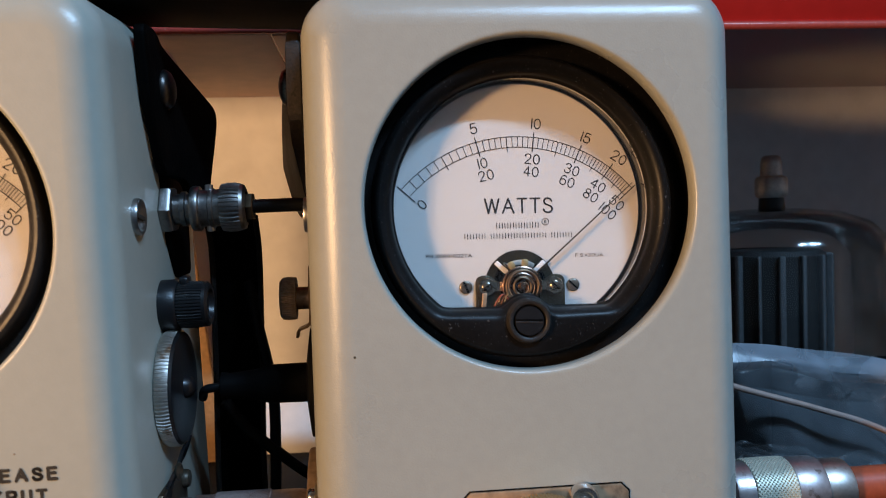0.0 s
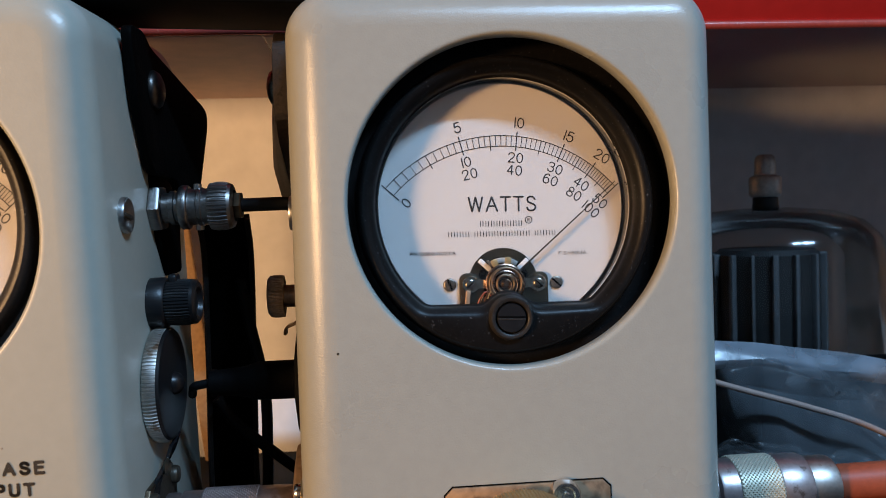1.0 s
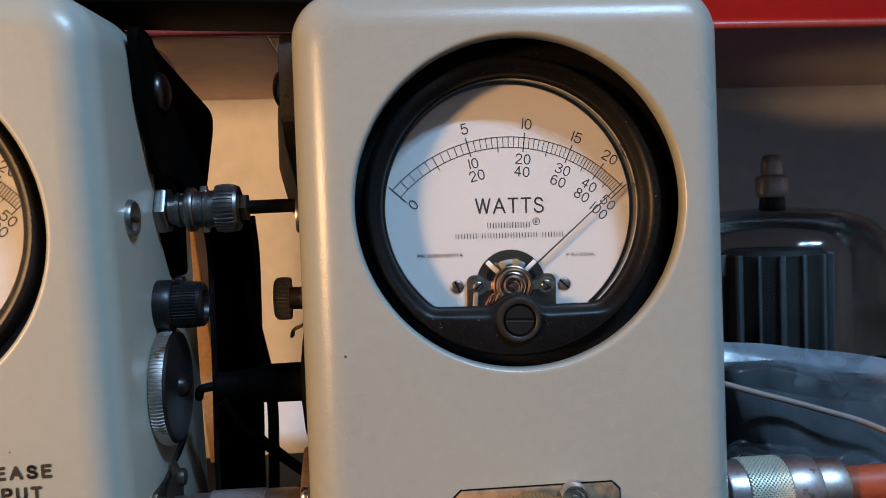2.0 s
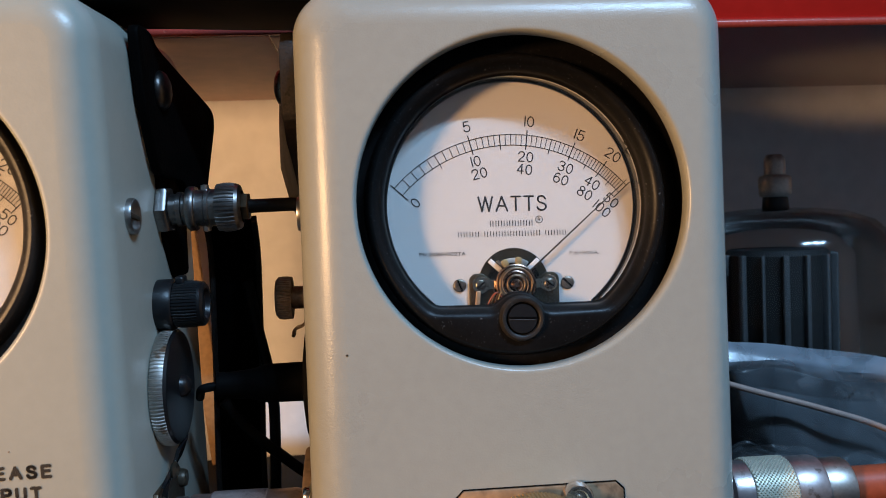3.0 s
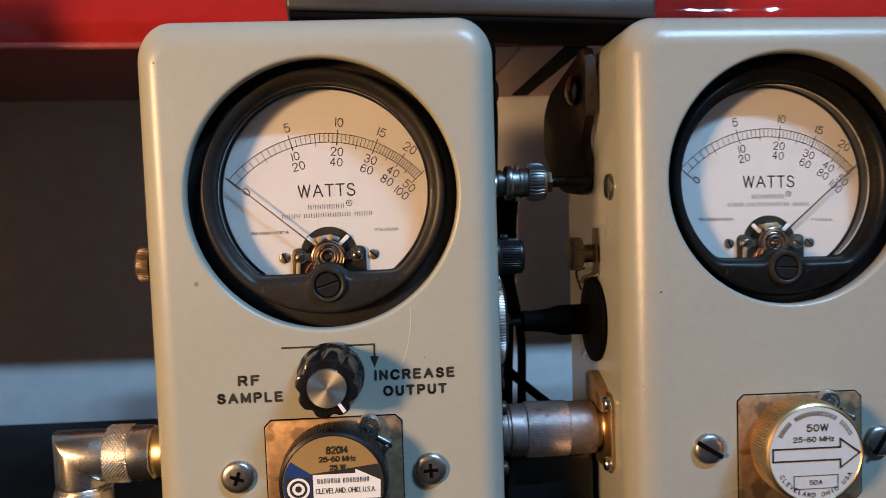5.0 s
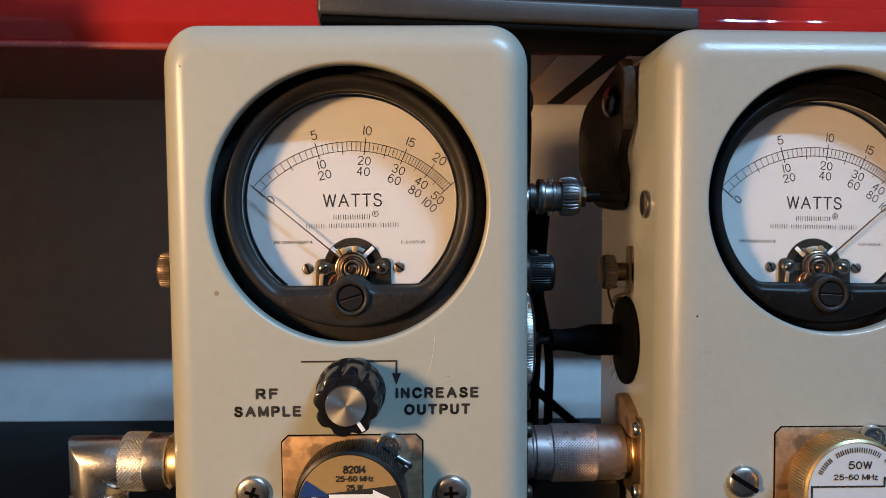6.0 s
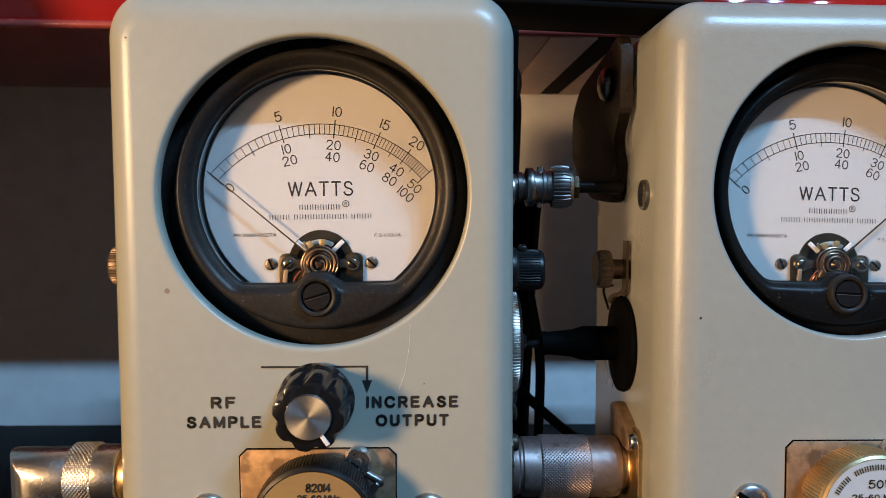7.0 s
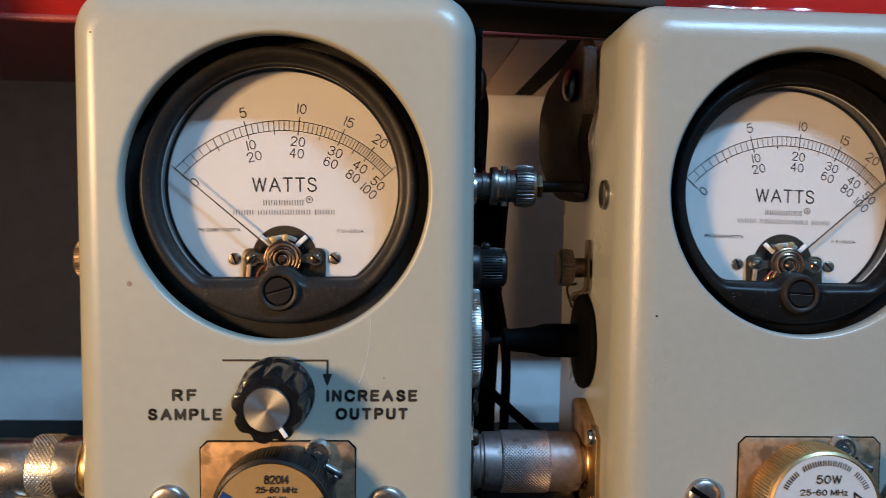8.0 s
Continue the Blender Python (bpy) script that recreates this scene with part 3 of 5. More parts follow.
def screw(parent, x, y, z, r, high, material, slot="slot", turn=0.0, m=None, name="screw"):
    base = (m or LIFT) @ Matrix.Translation((x, y, z))
    s = part(name, screw_head(r, high), material, parent, "", base)
    part("slot", slot_shade(r, high, slot, turn), DULL_BLACK, s, "", base)
    return s


SCALE_W = [0, 2.5, 5, 7.5, 10, 12.5, 15, 17.5, 20, 25]
SCALE_A = [0.0, 0.200, 0.337, 0.4575, 0.564, 0.662, 0.748, 0.820, 0.887, 1.0]
SCALE_FIT = np.polyfit(SCALE_W, SCALE_A, 5)


def scale_angle(w):
    return radians(-48.0 + 96.6 * float(np.polyval(SCALE_FIT, w)))


def on_dial(m, u, v, turn=0.0, y=0.0):
    return m @ Matrix.Translation((u, y, v)) @ pose(0, 0, 0, 0, turn, 0)


def needle_mesh(angle):
    bm = bmesh.new()
    for y0, y1, r0, r1, w0, w1 in ((-0.0031, -0.0028, 0.004, 0.0372, 0.00022, 0.00010),):
        pts = []
        for r, w in ((r0, w0), (r1, w1)):
            for s in (-1, 1):
                for y in (y0, y1):
                    pts.append(bm.verts.new((math.sin(angle) * r + s * w * math.cos(angle), y, math.cos(angle) * r - s * w * math.sin(angle))))
        bmesh.ops.convex_hull(bm, input=bm.verts)
    return bm


B = -0.0077          # height of the boss with the zero screw


def window_width(n):
    """How far the window reaches from the centre of the glass, all round: a circle cut off below, with an arch over the boss."""
    chord = HUB + 0.0044
    width = []
    for k in range(n):
        a = 2 * math.pi * k / n
        dz = math.sin(a)
        w = 0.0305
        if dz < 0:
            w = min(w, chord / -dz)
            along = (HUB - B) * -dz
            off = (HUB - B) ** 2 - along ** 2
            if off < 0.0064 ** 2:
                w = min(w, along - math.sqrt(0.0064 ** 2 - off))
        width.append(w)
    for _ in range(3):
        width = [(width[k - 2] + width[k - 1] + width[k] + width[(k + 1) % n] + width[(k + 2) % n]) / 5 for k in range(n)]
    return width


def swept_rings(rings, n):
    """A surface through closed rings of (radius, depth) pairs about the y axis."""
    bm = bmesh.new()
    rows = [[bm.verts.new((r * math.cos(2 * math.pi * k / n), y, r * math.sin(2 * math.pi * k / n))) for k, (r, y) in enumerate(ring)] for ring in rings]
    for a, b in zip(rows, rows[1:]):
        for k in range(n):
            j = (k + 1) % n
            bm.faces.new((a[k], a[j], b[j], b[k]))
    return bm


def glass_seat():
    """The steep wall between the dial and the rim."""
    width = window_width(480)
    return swept_rings([[(w + q, y) for w in width] for q, y in ((0.0014, 0.0012), (0.0003, 0.0010), (0.0002, -0.0040), (0.0001, -0.0054), (0.0006, -0.0057))], 480)


def bezel():
    """The moulded front of the meter: a rounded rim, and below the window a flat cover."""
    n = 480
    width = window_width(n)
    turns = [math.pi / 2 * k / 8 for k in range(9)]
    inner = [(0.0001, -0.0053), (0.0004, -0.0058)] + [(0.0035 - 0.0029 * math.cos(b), -0.0062 - 0.0038 * math.sin(b)) for b in turns]
    outer = [(0.0340 + 0.0016 * math.sin(b), -0.0062 - 0.0038 * math.cos(b)) for b in turns] + [(0.0358, -0.0048), (0.0425, -0.0043), (0.0425, 0.0005)]
    rings = [[(w + q, y) for w in width] for q, y in inner]
    return swept_rings(rings + [[ring] * n for ring in outer], n)


def movement(meter, tilt, spin, needle):
    """The moving-coil meter: rim, dial, lettering, works, cover, needle and glass."""
    m = LIFT @ pose(0, 0, 0, tilt, spin, 0)
    mh = m @ Matrix.Translation((0, 0, HUB))
    rim = part("meter_rim", bezel(), RIM_BLACK if spin > 0 else BAKELITE, meter, "black bakelite rim round the glass, in one piece with the cover over the works", mh)
    part("glass_seat", glass_seat(), SEAT_BLACK, rim, "glossy black seat of the glass", mh)
    dial = part("dial", lathe([(0, 0.0), (0.0303, 0.0), (0.0303, 0.0008), (0, 0.0008)], "y", 96), DIAL, meter, "white printed dial", mh)
    # printed scale
    bm = bmesh.new()
    C = -0.0018
    RO, RI = 0.0383, 0.0357

    def stroke(a, r0, r1, w):
        d, t = Vector((math.sin(a), 0, math.cos(a))), Vector((math.cos(a), 0, -math.sin(a)))
        o = Vector((0, -0.0001, C))
        bm.faces.new([bm.verts.new(o + d * r + t * s * w / 2) for r, s in ((r0, -1), (r1, -1), (r1, 1), (r0, 1))])

    for k in range(51):
        w = k * 0.5
        a = scale_angle(w)
        if k % 10 == 0:
            stroke(a, RI - 0.0010 - (0.0008 if k in (0, 50) else 0), RO + 0.0012, 0.00026)
        elif k % 5 == 0:
            stroke(a, RI - 0.0011, RO, 0.00020)
        else:
            stroke(a, RI, RO, 0.00015)
    for r in (RO, RI):
        for k in range(96):
            a0, a1 = (scale_angle(0) + (scale_angle(25) - scale_angle(0)) * (k + d) / 96 for d in (0, 1))
            bm.faces.new([bm.verts.new((math.sin(a) * q, -0.0001, C + math.cos(a) * q)) for a, q in ((a0, r - 0.00010), (a1, r - 0.00010), (a1, r + 0.00010), (a0, r + 0.00010))])
    part("scale", bm, INK, dial, "", m)
    rows = (((5, 10, 15, 20), ("5", "10", "15", "20"), 0.0417, 0.0027), ((5, 10, 15, 20, 25), ("10", "20", "30", "40", "50"), 0.0330, 0.0026),
            ((5, 10, 15, 20, 25), ("20", "40", "60", "80", "100"), 0.0299, 0.0026))
    for at, words, r, high in rows:
        for w, word in zip(at, words):
            a = scale_angle(w) + radians(0.5 if r > 0.04 else 0.3)
            lettering("numeral", word, high, INK, dial, on_dial(m, math.sin(a) * r, C + math.cos(a) * r, math.degrees(a) * 0.85))
    a = scale_angle(0) + radians(1.2)
    lettering("numeral", "0", 0.0026, INK, dial, on_dial(m, math.sin(a) * 0.0322, C + math.cos(a) * 0.0322, math.degrees(a)))
    lettering("word", "WATTS", 0.0039, INK, dial, on_dial(m, 0.0002, 0.0196), 0.0171, 0.115)
    word_bars("bar", (8,), 0.0110, 0.0014, INK, dial, on_dial(m, -0.0002, 0.0148))
    part("mark", lathe([(0.00075, -0.0001), (0.00092, -0.0001)], "y", 28), INK, dial, "", on_dial(m, 0.0067, 0.0156))
    lettering("mark", "R", 0.0009, INK, dial, on_dial(m, 0.0067, 0.0156), 0, 0.14)
    word_bars("bar", (4, 10, 4), 0.0272, 0.0013, INK, dial, on_dial(m, 0.0000, 0.0123))
    lettering("word", "PN 2080-002TA", 0.0009, INK, dial, on_dial(m, -0.0172, 0.0077), 0.0112, 0.17)
    lettering("word", "F.S.=30UA.", 0.0009, INK, dial, on_dial(m, 0.0177, 0.0072), 0.0073, 0.13)
    # works behind the cover
    works = part("works", lathe([(0, -0.0002), (0.0086, -0.0002), (0.0086, 0.0002)], "y", 56, None, (0, 0, 0.0002)), WORKS_PLATE, meter, "dark moving-coil works with brass and nickel pieces", m)
    # black disc set on the plate, for the shade of the hole behind
    part("opening_shade", lathe([(0, -0.0004), (0.0066, -0.0004), (0.0066, -0.0001)], "y", 48), DULL_BLACK, works, "", m)
    for s in (-1, 1):
        ear = rounded([(s * 0.0048, -0.0070), (s * 0.0110, -0.0070), (s * 0.0110, 0.0018), (s * 0.0098, 0.0028), (s * 0.0078, 0.0028), (s * 0.0050, 0.0008)][::s], 0.0009)
        part("bracket", plate(ear, "y", -0.0004, -0.0011, 0.0002), WORKS_PLATE, works, "", m)
        arm = bmesh.new()
        lathe([(0.0, -0.0021), (0.0019, -0.0021), (0.0021, -0.0019), (0.0021, -0.0012)], "y", 28, arm, (s * 0.0083, 0, 0))
        bmesh.ops.create_cube(arm, size=1, matrix=Matrix.Translation((s * 0.0062, -0.00165, 0.0001)) @ Matrix.Diagonal((0.0044, 0.0008, 0.0022, 1)))
        part("arm", arm, WORKS_NICKEL, works, "", m)
        screw(works, s * 0.0084, -0.0021, 0.0, 0.0013, 0.0005, WORKS_NICKEL, "slot", 40 * s, m)
        part("white_arm", rbox(-0.0006, 0.0006, -0.0016, -0.0010, 0.0046, 0.0082, 0.0002), PAINT_WHITE, works, "", m @ pose(0, 0, 0.0003, 0, 47 * s, 0))
        screw(meter, s * 0.01325, -0.0001, 0.0, 0.0016, 0.00045, AGED_SCREW, "slot", 55 - 12 * s, m, "dial_screw")
    part("strut", rbox(-0.0006, 0.0006, -0.0026, -0.0018, -0.0066, -0.0014, 0.0002), OLD_BRASS, works, "", m @ pose(-0.0088, 0, 0, 0, 6, 0))
    arc = [(math.sin(a) * r, math.cos(a) * r) for r, way in ((0.0064, 1), (0.0052, -1)) for a in [radians(way * d) for d in range(-34, 35, 4)]]
    part("pale_band", plate(arc, "y", -0.0016, -0.0010, 0.0001), PALE_METAL, works, "", m)
    for r, y, mt in ((0.0046, -0.0032, RING_BRONZE), (0.0039, -0.0036, DARK_BRASS), (0.0031, -0.0034, RING_BRONZE), (0.0021, -0.0038, DARK_BRASS)):
        prof = [(r + 0.0004 * math.cos(b), y + 0.0004 * math.sin(b)) for b in np.linspace(0, 2 * math.pi, 9)]
        part("coil", lathe(prof, "y", 40), mt, works, "", m)
    part("jewel", lathe([(0.0043, -0.0010), (0.0040, -0.0022), (0.0030, -0.0030), (0.0016, -0.0034), (0, -0.0035)], "y", 40), KNOB_BLACK, works, "", m)
    part("hub", lathe([(0.0012, -0.001), (0.0012, -0.0040), (0.0006, -0.0046), (0, -0.0046)], "y", 24), RING_BRONZE, works, "", m)
    spiral = [(0.0042 * (1 - k / 34) * math.cos(k * 0.55), -0.0040, 0.0042 * (1 - k / 34) * math.sin(k * 0.55)) for k in range(30)]
    part("hairspring", sweep(spiral, 0.00010, 6, 2), OLD_BRASS, works, "", m)
    for a in (-26, 8):
        part("tab", plate(rounded([(-0.0007, 0.0046), (0.0007, 0.0046), (0.0008, 0.0066), (-0.0008, 0.0066)], 0.0006), "y", -0.0034, -0.0028, 0.0001), TAB_BRASS, works, "", m @ pose(0, 0, 0, 0, a, 0))
    part("post", rbox(-0.0003, 0.0003, -0.0026, -0.0018, 0.0050, 0.0072, 0.0001), WORKS_NICKEL, works, "", m @ pose(0, 0, 0, 0, -36, 0))
    rng = random.Random(3)
    for k in range(4):
        wire = [(-0.0072 + 0.0008 * k, -0.0028, -0.0062), (-0.0066 + 0.0007 * k, -0.0038, -0.0036 + rng.uniform(-0.0004, 0.0004)), (-0.0050 + 0.0004 * k, -0.0040, -0.0018), (-0.0034, -0.0038, -0.0030 + 0.0003 * k)]
        part("lead", sweep(wire, 0.00017, 8), (CABLE_RED, RING_BRONZE, COPPER, TAB_BRASS)[k], works, "", m)
    part("needle", needle_mesh(radians(needle)), BRONZE, meter, "thin dark pointer needle", m)
    # boss with the zero screw, on the cover
    mb = m @ Matrix.Translation((0, 0, B))
    part("boss", lathe([(0.0054, -0.0098), (0.0051, -0.0106), (0.0049, -0.0112), (0.0047, -0.0114), (0.0042, -0.0114), (0.0039, -0.0112), (0.0038, -0.0106), (0.0037, -0.0096)], "y", 56), BAKELITE, rim, "", mb)
    zero = part("zero_screw", lathe([(0.0035, -0.0085), (0.0035, -0.0106), (0.0033, -0.0110), (0, -0.0110)], "y", 48), BLACK_PLASTIC, rim, "", mb)
    turn = mb @ pose(0, 0, 0, 0, -16 if spin < 0 else 2, 0)
    # groove drawn as two bars: a dark shaded one, a lighter lit one
    part("slot", rbox(-0.0033, 0.0033, -0.01104, -0.0108, -0.00012, 0.00048, 0.00003), DULL_BLACK, zero, "", turn)
    part("slot_lit_edge", rbox(-0.0033, 0.0033, -0.01112, -0.0108, -0.00034, -0.00014, 0.00005), SLAB, zero, "", turn)
    pane = part("glass", lathe([(0, -0.0052), (0.0306, -0.0052), (0.0306, -0.0044), (0, -0.0044)], "y", 96), GLASS, meter, "clear glass over the dial", mh)
    pane.visible_shadow = False


def chamfered(x0, x1, z0, z1, c):
    return [(x0 + c, z0), (x1 - c, z0), (x1, z0 + c), (x1, z1 - c), (x1 - c, z1), (x0 + c, z1), (x0, z1 - c), (x0, z0 + c)]


def socket(meter, x0, x1, plate_mat):
    """The element's plate, with its dark outline, spring catch and pin."""
    z0, z1 = -0.0785, -0.0455
    part("plate_gap", plate(chamfered(x0 - 0.0003, x1 + 0.0003, z0 - 0.0003, z1 + 0.0003, 0.0019), "y", FACE + 0.002, FACE - 0.0002, 0), DULL_BLACK, meter, "", LIFT)
    part("socket_plate", plate(chamfered(x0, x1, z0, z1, 0.0018), "y", FACE + 0.002, FACE - 0.0006, 0.0003), plate_mat, meter, "worn brass socket plate", LIFT)
    catch = part("catch", lathe([(0.0036, FACE - 0.0006), (0.0036, FACE - 0.0022), (0.0031, FACE - 0.0030), (0.0022, FACE - 0.0030), (0.0019, FACE - 0.0024), (0.0010, FACE - 0.0024), (0.0007, FACE - 0.0030), (0, FACE - 0.0030)], "y", 40, None, (0.0104, 0, -0.0482)), NICKEL, meter, "nickel spring catch", LIFT)
    part("pin", lathe([(0.0009, -0.003), (0.0011, 0.0), (0.0014, 0.0010), (0.0010, 0.0020), (0, 0.0022)], "x", 28), DULL_NICKEL, catch, "", LIFT @ Matrix.Translation((0.0152, FACE - 0.0042, -0.0520)) @ pose(0, 0, 0, 0, 32, 0))
    part("finger", rbox(-0.0008, 0.0008, -0.0012, 0.0, -0.0036, 0.0, 0.0004), DULL_NICKEL, catch, "", LIFT @ Matrix.Translation((0.0156, FACE - 0.0048, -0.0525)) @ pose(0, 0, 0, 0, 35, 0))


def element(meter, ring_mat, label, cx=0.0):
    """The plug-in element: a knurled round body with a printed top."""
    z = -0.0605
    y0, y1 = FACE - 0.0006, -0.0262
    o = (cx, 0, z)
    el = part("element", lathe([(0.0132, y0), (0.0132, -0.0165), (0.0142, -0.0168)], "y", 72, None, o), ring_mat, meter, label, LIFT)
    part("knurled_ring", knurl(0.0152, -0.0168, y1 + 0.0012, "y", o, 110, 1, 0.0003, True), ring_mat, el, "", LIFT)
    part("rim", lathe([(0.0148, y1 + 0.0012), (0.0147, y1), (0.0140, y1 - 0.0004), (0.0136, y1), (0.0136, y1 + 0.0006)], "y", 96, None, o), ring_mat, el, "", LIFT)
    return el, LIFT @ Matrix.Translation((cx, y1, z))


def side_strap(meter, s, outline, x0, leather, thick=0.0026, flare=0.20, crease=None):
    """The end of a leather strap, riveted to the side and bending away from it; below a crease it turns back to the case."""
    bm = plate(rounded(outline), "x", x0, x0 + s * thick, 0.0005)
    bmesh.ops.triangulate(bm, faces=bm.faces)
    bmesh.ops.subdivide_edges(bm, edges=bm.edges[:], cuts=2, use_grid_fill=True)
    for v in bm.verts:
        v.co.x += s * max(0, v.co.y - 0.026) * flare
        if crease:
            v.co.x -= s * max(0, crease - 0.10 * (v.co.y - 0.012) - v.co.z) * 0.20
    return part("strap_end", bm, leather, meter, "black leather strap end with a rivet", LIFT)


def wattmeter(name, m, label, cx, top, hole, tilt, spin, needle, paint, draft):
    meter = thing(name, m @ Matrix.Translation((0, 0, -H0)), label, "wattmeter", "wattmeters on the bench")
    part("case", case_shell(cx, top, *hole, 0.0098 if top > 0.069 else 0.0084, draft), paint, meter, "", LIFT)
    movement(meter, tilt, spin, needle)
    for s in (-1, 1):
        x = cx + s * (HALF - draft[0 if s < 0 else 1][1])
        # flange of the coaxial socket
        f = part("flange", plate([(0.0155 + a, -0.0605 + b) for a, b in chamfered(-0.0130, 0.0130, -0.0130, 0.0130, 0.003)], "x", x - s * 0.0003, x + s * 0.0013, 0.0003), GOLD_DIM if s < 0 else DARK_BRASS, meter, "square metal socket flange", LIFT)
        for dy in (-0.0098, 0.0098):
            for dz in (-0.0098, 0.0098):
                part("flange_screw", screw_head(0.0024, 0.0018), NICKEL if s < 0 else BRONZE, f, "", LIFT @ Matrix.Translation((x + s * 0.0013, 0.0155 + dy, -0.0605 + dz)) @ pose(0, 0, 0, 0, 0, s * 90))
        sm = LIFT @ Matrix.Translation((x, 0.0032 if s < 0 else 0.0050, 0.0190)) @ pose(0, 0, 0, 0, 0, s * 90)
        dish = part("side_screw", lathe([(0.0043, 0.0004), (0.0043, -0.0006), (0.0041, -0.0011), (0.0038, -0.0011), (0.0024, -0.0002), (0.0010, -0.0001), (0, -0.0001)], "y", 40), STEEL, meter, "dished steel screw with a straight slot", sm)
        # dark bar laid in the dish, for the shade in its slot
        part("slot", rbox(-0.0036, 0.0036, -0.0009, 0.0, -0.0005, 0.0005, 0.0001), BRONZE, dish, "", sm @ pose(0, 0, 0, 0, 82 if s < 0 else 12, 0))
    return meter

M_RIGHT = pose(0, 0, 0.099, -0.7, 0, -0.03)
M_LEFT = pose(-0.139, -0.00526, 0.09895, 2.55, -0.57, -1.13)

right = wattmeter("rf_wattmeter", M_RIGHT, "grey-beige wattmeter with a gold-rimmed 50 W element, needle near full scale", 0.0009, 0.0702, (0.0010, 0.0198), -2.3, 0.75, 48.6, PAINT, ((0.0, 0.0), (0.0016, 0.0012)))
left = wattmeter("rf_wattmeter", M_LEFT, "grey-beige wattmeter with an RF sample knob, needle at zero", -0.0009, 0.0680, (-0.0001, 0.0184), -2.3, -0.74, -49.3, PAINT_SMOOTH, ((0.0015, 0.0009), (0.0006, 0.0003)))

# right meter: element with silver label
socket(right, -0.0172, 0.0215, OLD_BRASS)
el, top = element(right, GOLD_DIM, "gold knurled plug-in element with a silver label")
disc = part("label", lathe([(0, -0.0002), (0.0137, -0.0002), (0.0137, 0.0004)], "y", 72), LABEL_SILVER, el, "silver printed label with an arrow", top)
TOPL = top @ Matrix.Translation((0, -0.0003, 0))
lettering("word", "50W", 0.0022, INK, disc, TOPL @ Matrix.Translation((0.0006, 0, 0.0077)), 0.0066, 0.16)
lettering("word", "25-60 MHz", 0.0016, INK, disc, TOPL @ Matrix.Translation((-0.0006, 0, 0.0044)), 0.0124, 0.17)
lettering("word", "50A", 0.0015, INK, disc, TOPL @ Matrix.Translation((0.0, 0, -0.0082)), 0.0040, 0.15)


def outline_strip(points, w):
    bm = bmesh.new()
    n = len(points)
    for k in range(n):
        a, b = Vector((points[k][0], 0, points[k][1])), Vector((points[(k + 1) % n][0], 0, points[(k + 1) % n][1]))
        d = (b - a).normalized()
        t = Vector((-d.z, 0, d.x)) * w / 2
        a, b = a - d * w / 2, b + d * w / 2
        bm.faces.new([bm.verts.new(p) for p in (a - t, b - t, b + t, a + t)])
    return bm


arrow = [(-0.0128, 0.0018), (0.0074, 0.0018), (0.0074, 0.0042), (0.0133, 0.0), (0.0074, -0.0042), (0.0074, -0.0018), (-0.0128, -0.0018)]
part("arrow", outline_strip(arrow, 0.0005), INK, disc, "", TOPL @ Matrix.Translation((0, -0.00008, 0)))
part("frame", outline_strip([(-0.0066, -0.0062), (0.0066, -0.0062), (0.0066, -0.0100), (-0.0066, -0.0100)], 0.00022), INK, disc, "", TOPL @ Matrix.Translation((0, -0.00006, 0)))
arc_lettering("CLEVELAND OHIO USA", 0.0014, INK, disc, TOPL, 0.0119, 124)
bm = bmesh.new()
for k in range(20):
    if k not in (4, 15):
        a = radians(90 + 64 - 128 * (k + 0.5) / 20)
        block_bars(bm, 0.0119 * math.cos(a), 0.0119 * math.sin(a), 0.0009, 0.0014, 0.00028, math.pi / 2 - a)
part("bar", bm, INK, disc, "", TOPL)
screw(right, -0.0266, FACE, -0.0612, 0.0047, 0.0020, STEEL, "slot", 32, None, "face_screw")
screw(right, 0.0272, FACE, -0.0612, 0.0047, 0.0020, STEEL, "slot", -58, None, "face_screw")

# left meter: black element with a coloured label, sample knob and lettering
socket(left, -0.0193, 0.0197, OLD_BRASS)
el, top = element(left, BLACK_PLASTIC, "black knurled plug-in element with a gold, blue and white label", 0.0005)
TOPL = top @ Matrix.Translation((0, -0.0003, 0))
disc = part("label", lathe([(0, -0.0002), (0.0137, -0.0002), (0.0137, 0.0004)], "y", 72), LABEL_GOLD, el, "gold, blue and white printed label", top)


def sector(a0, a1, r, pts=()):
    return list(pts) + [(r * math.cos(radians(a)), r * math.sin(radians(a))) for a in np.linspace(a0, a1, 24)]


def flat(points, y):
    bm = bmesh.new()
    bm.faces.new([bm.verts.new((x, y, z)) for x, z in points])
    return bm


part("black_field", flat(sector(156, 384, 0.0136, [(-0.0062, 0.0034)])[::-1], -0.00004), INK, disc, "", TOPL)
part("blue_field", flat(sector(148, 212, 0.0134, [(-0.0058, -0.0060), (-0.0058, 0.0032)]), -0.00008), LABEL_BLUE, disc, "", TOPL)
part("white_arrow", flat([(-0.0054, 0.0032), (0.0062, 0.0032), (0.0062, 0.0044), (0.0130, 0.0010), (0.0128, -0.0040), (-0.0054, -0.0040)], -0.00012), PAINT_WHITE, disc, "", TOPL)
lettering("word", "82014", 0.0022, INK, disc, TOPL @ Matrix.Translation((0.0014, 0, 0.0099)), 0.0060, 0.17)
lettering("word", "25-60 MHz", 0.0016, INK, disc, TOPL @ Matrix.Translation((0.0014, 0, 0.0074)), 0.0100, 0.19)
lettering("word", "25 W", 0.0016, INK, disc, TOPL @ Matrix.Translation((0.0014, 0, 0.0050)), 0.0044, 0.19)
word_bars("bar", (7, 8), 0.0144, 0.0014, INK, disc, TOPL @ Matrix.Translation((0.0028, -0.00014, 0.0014)))
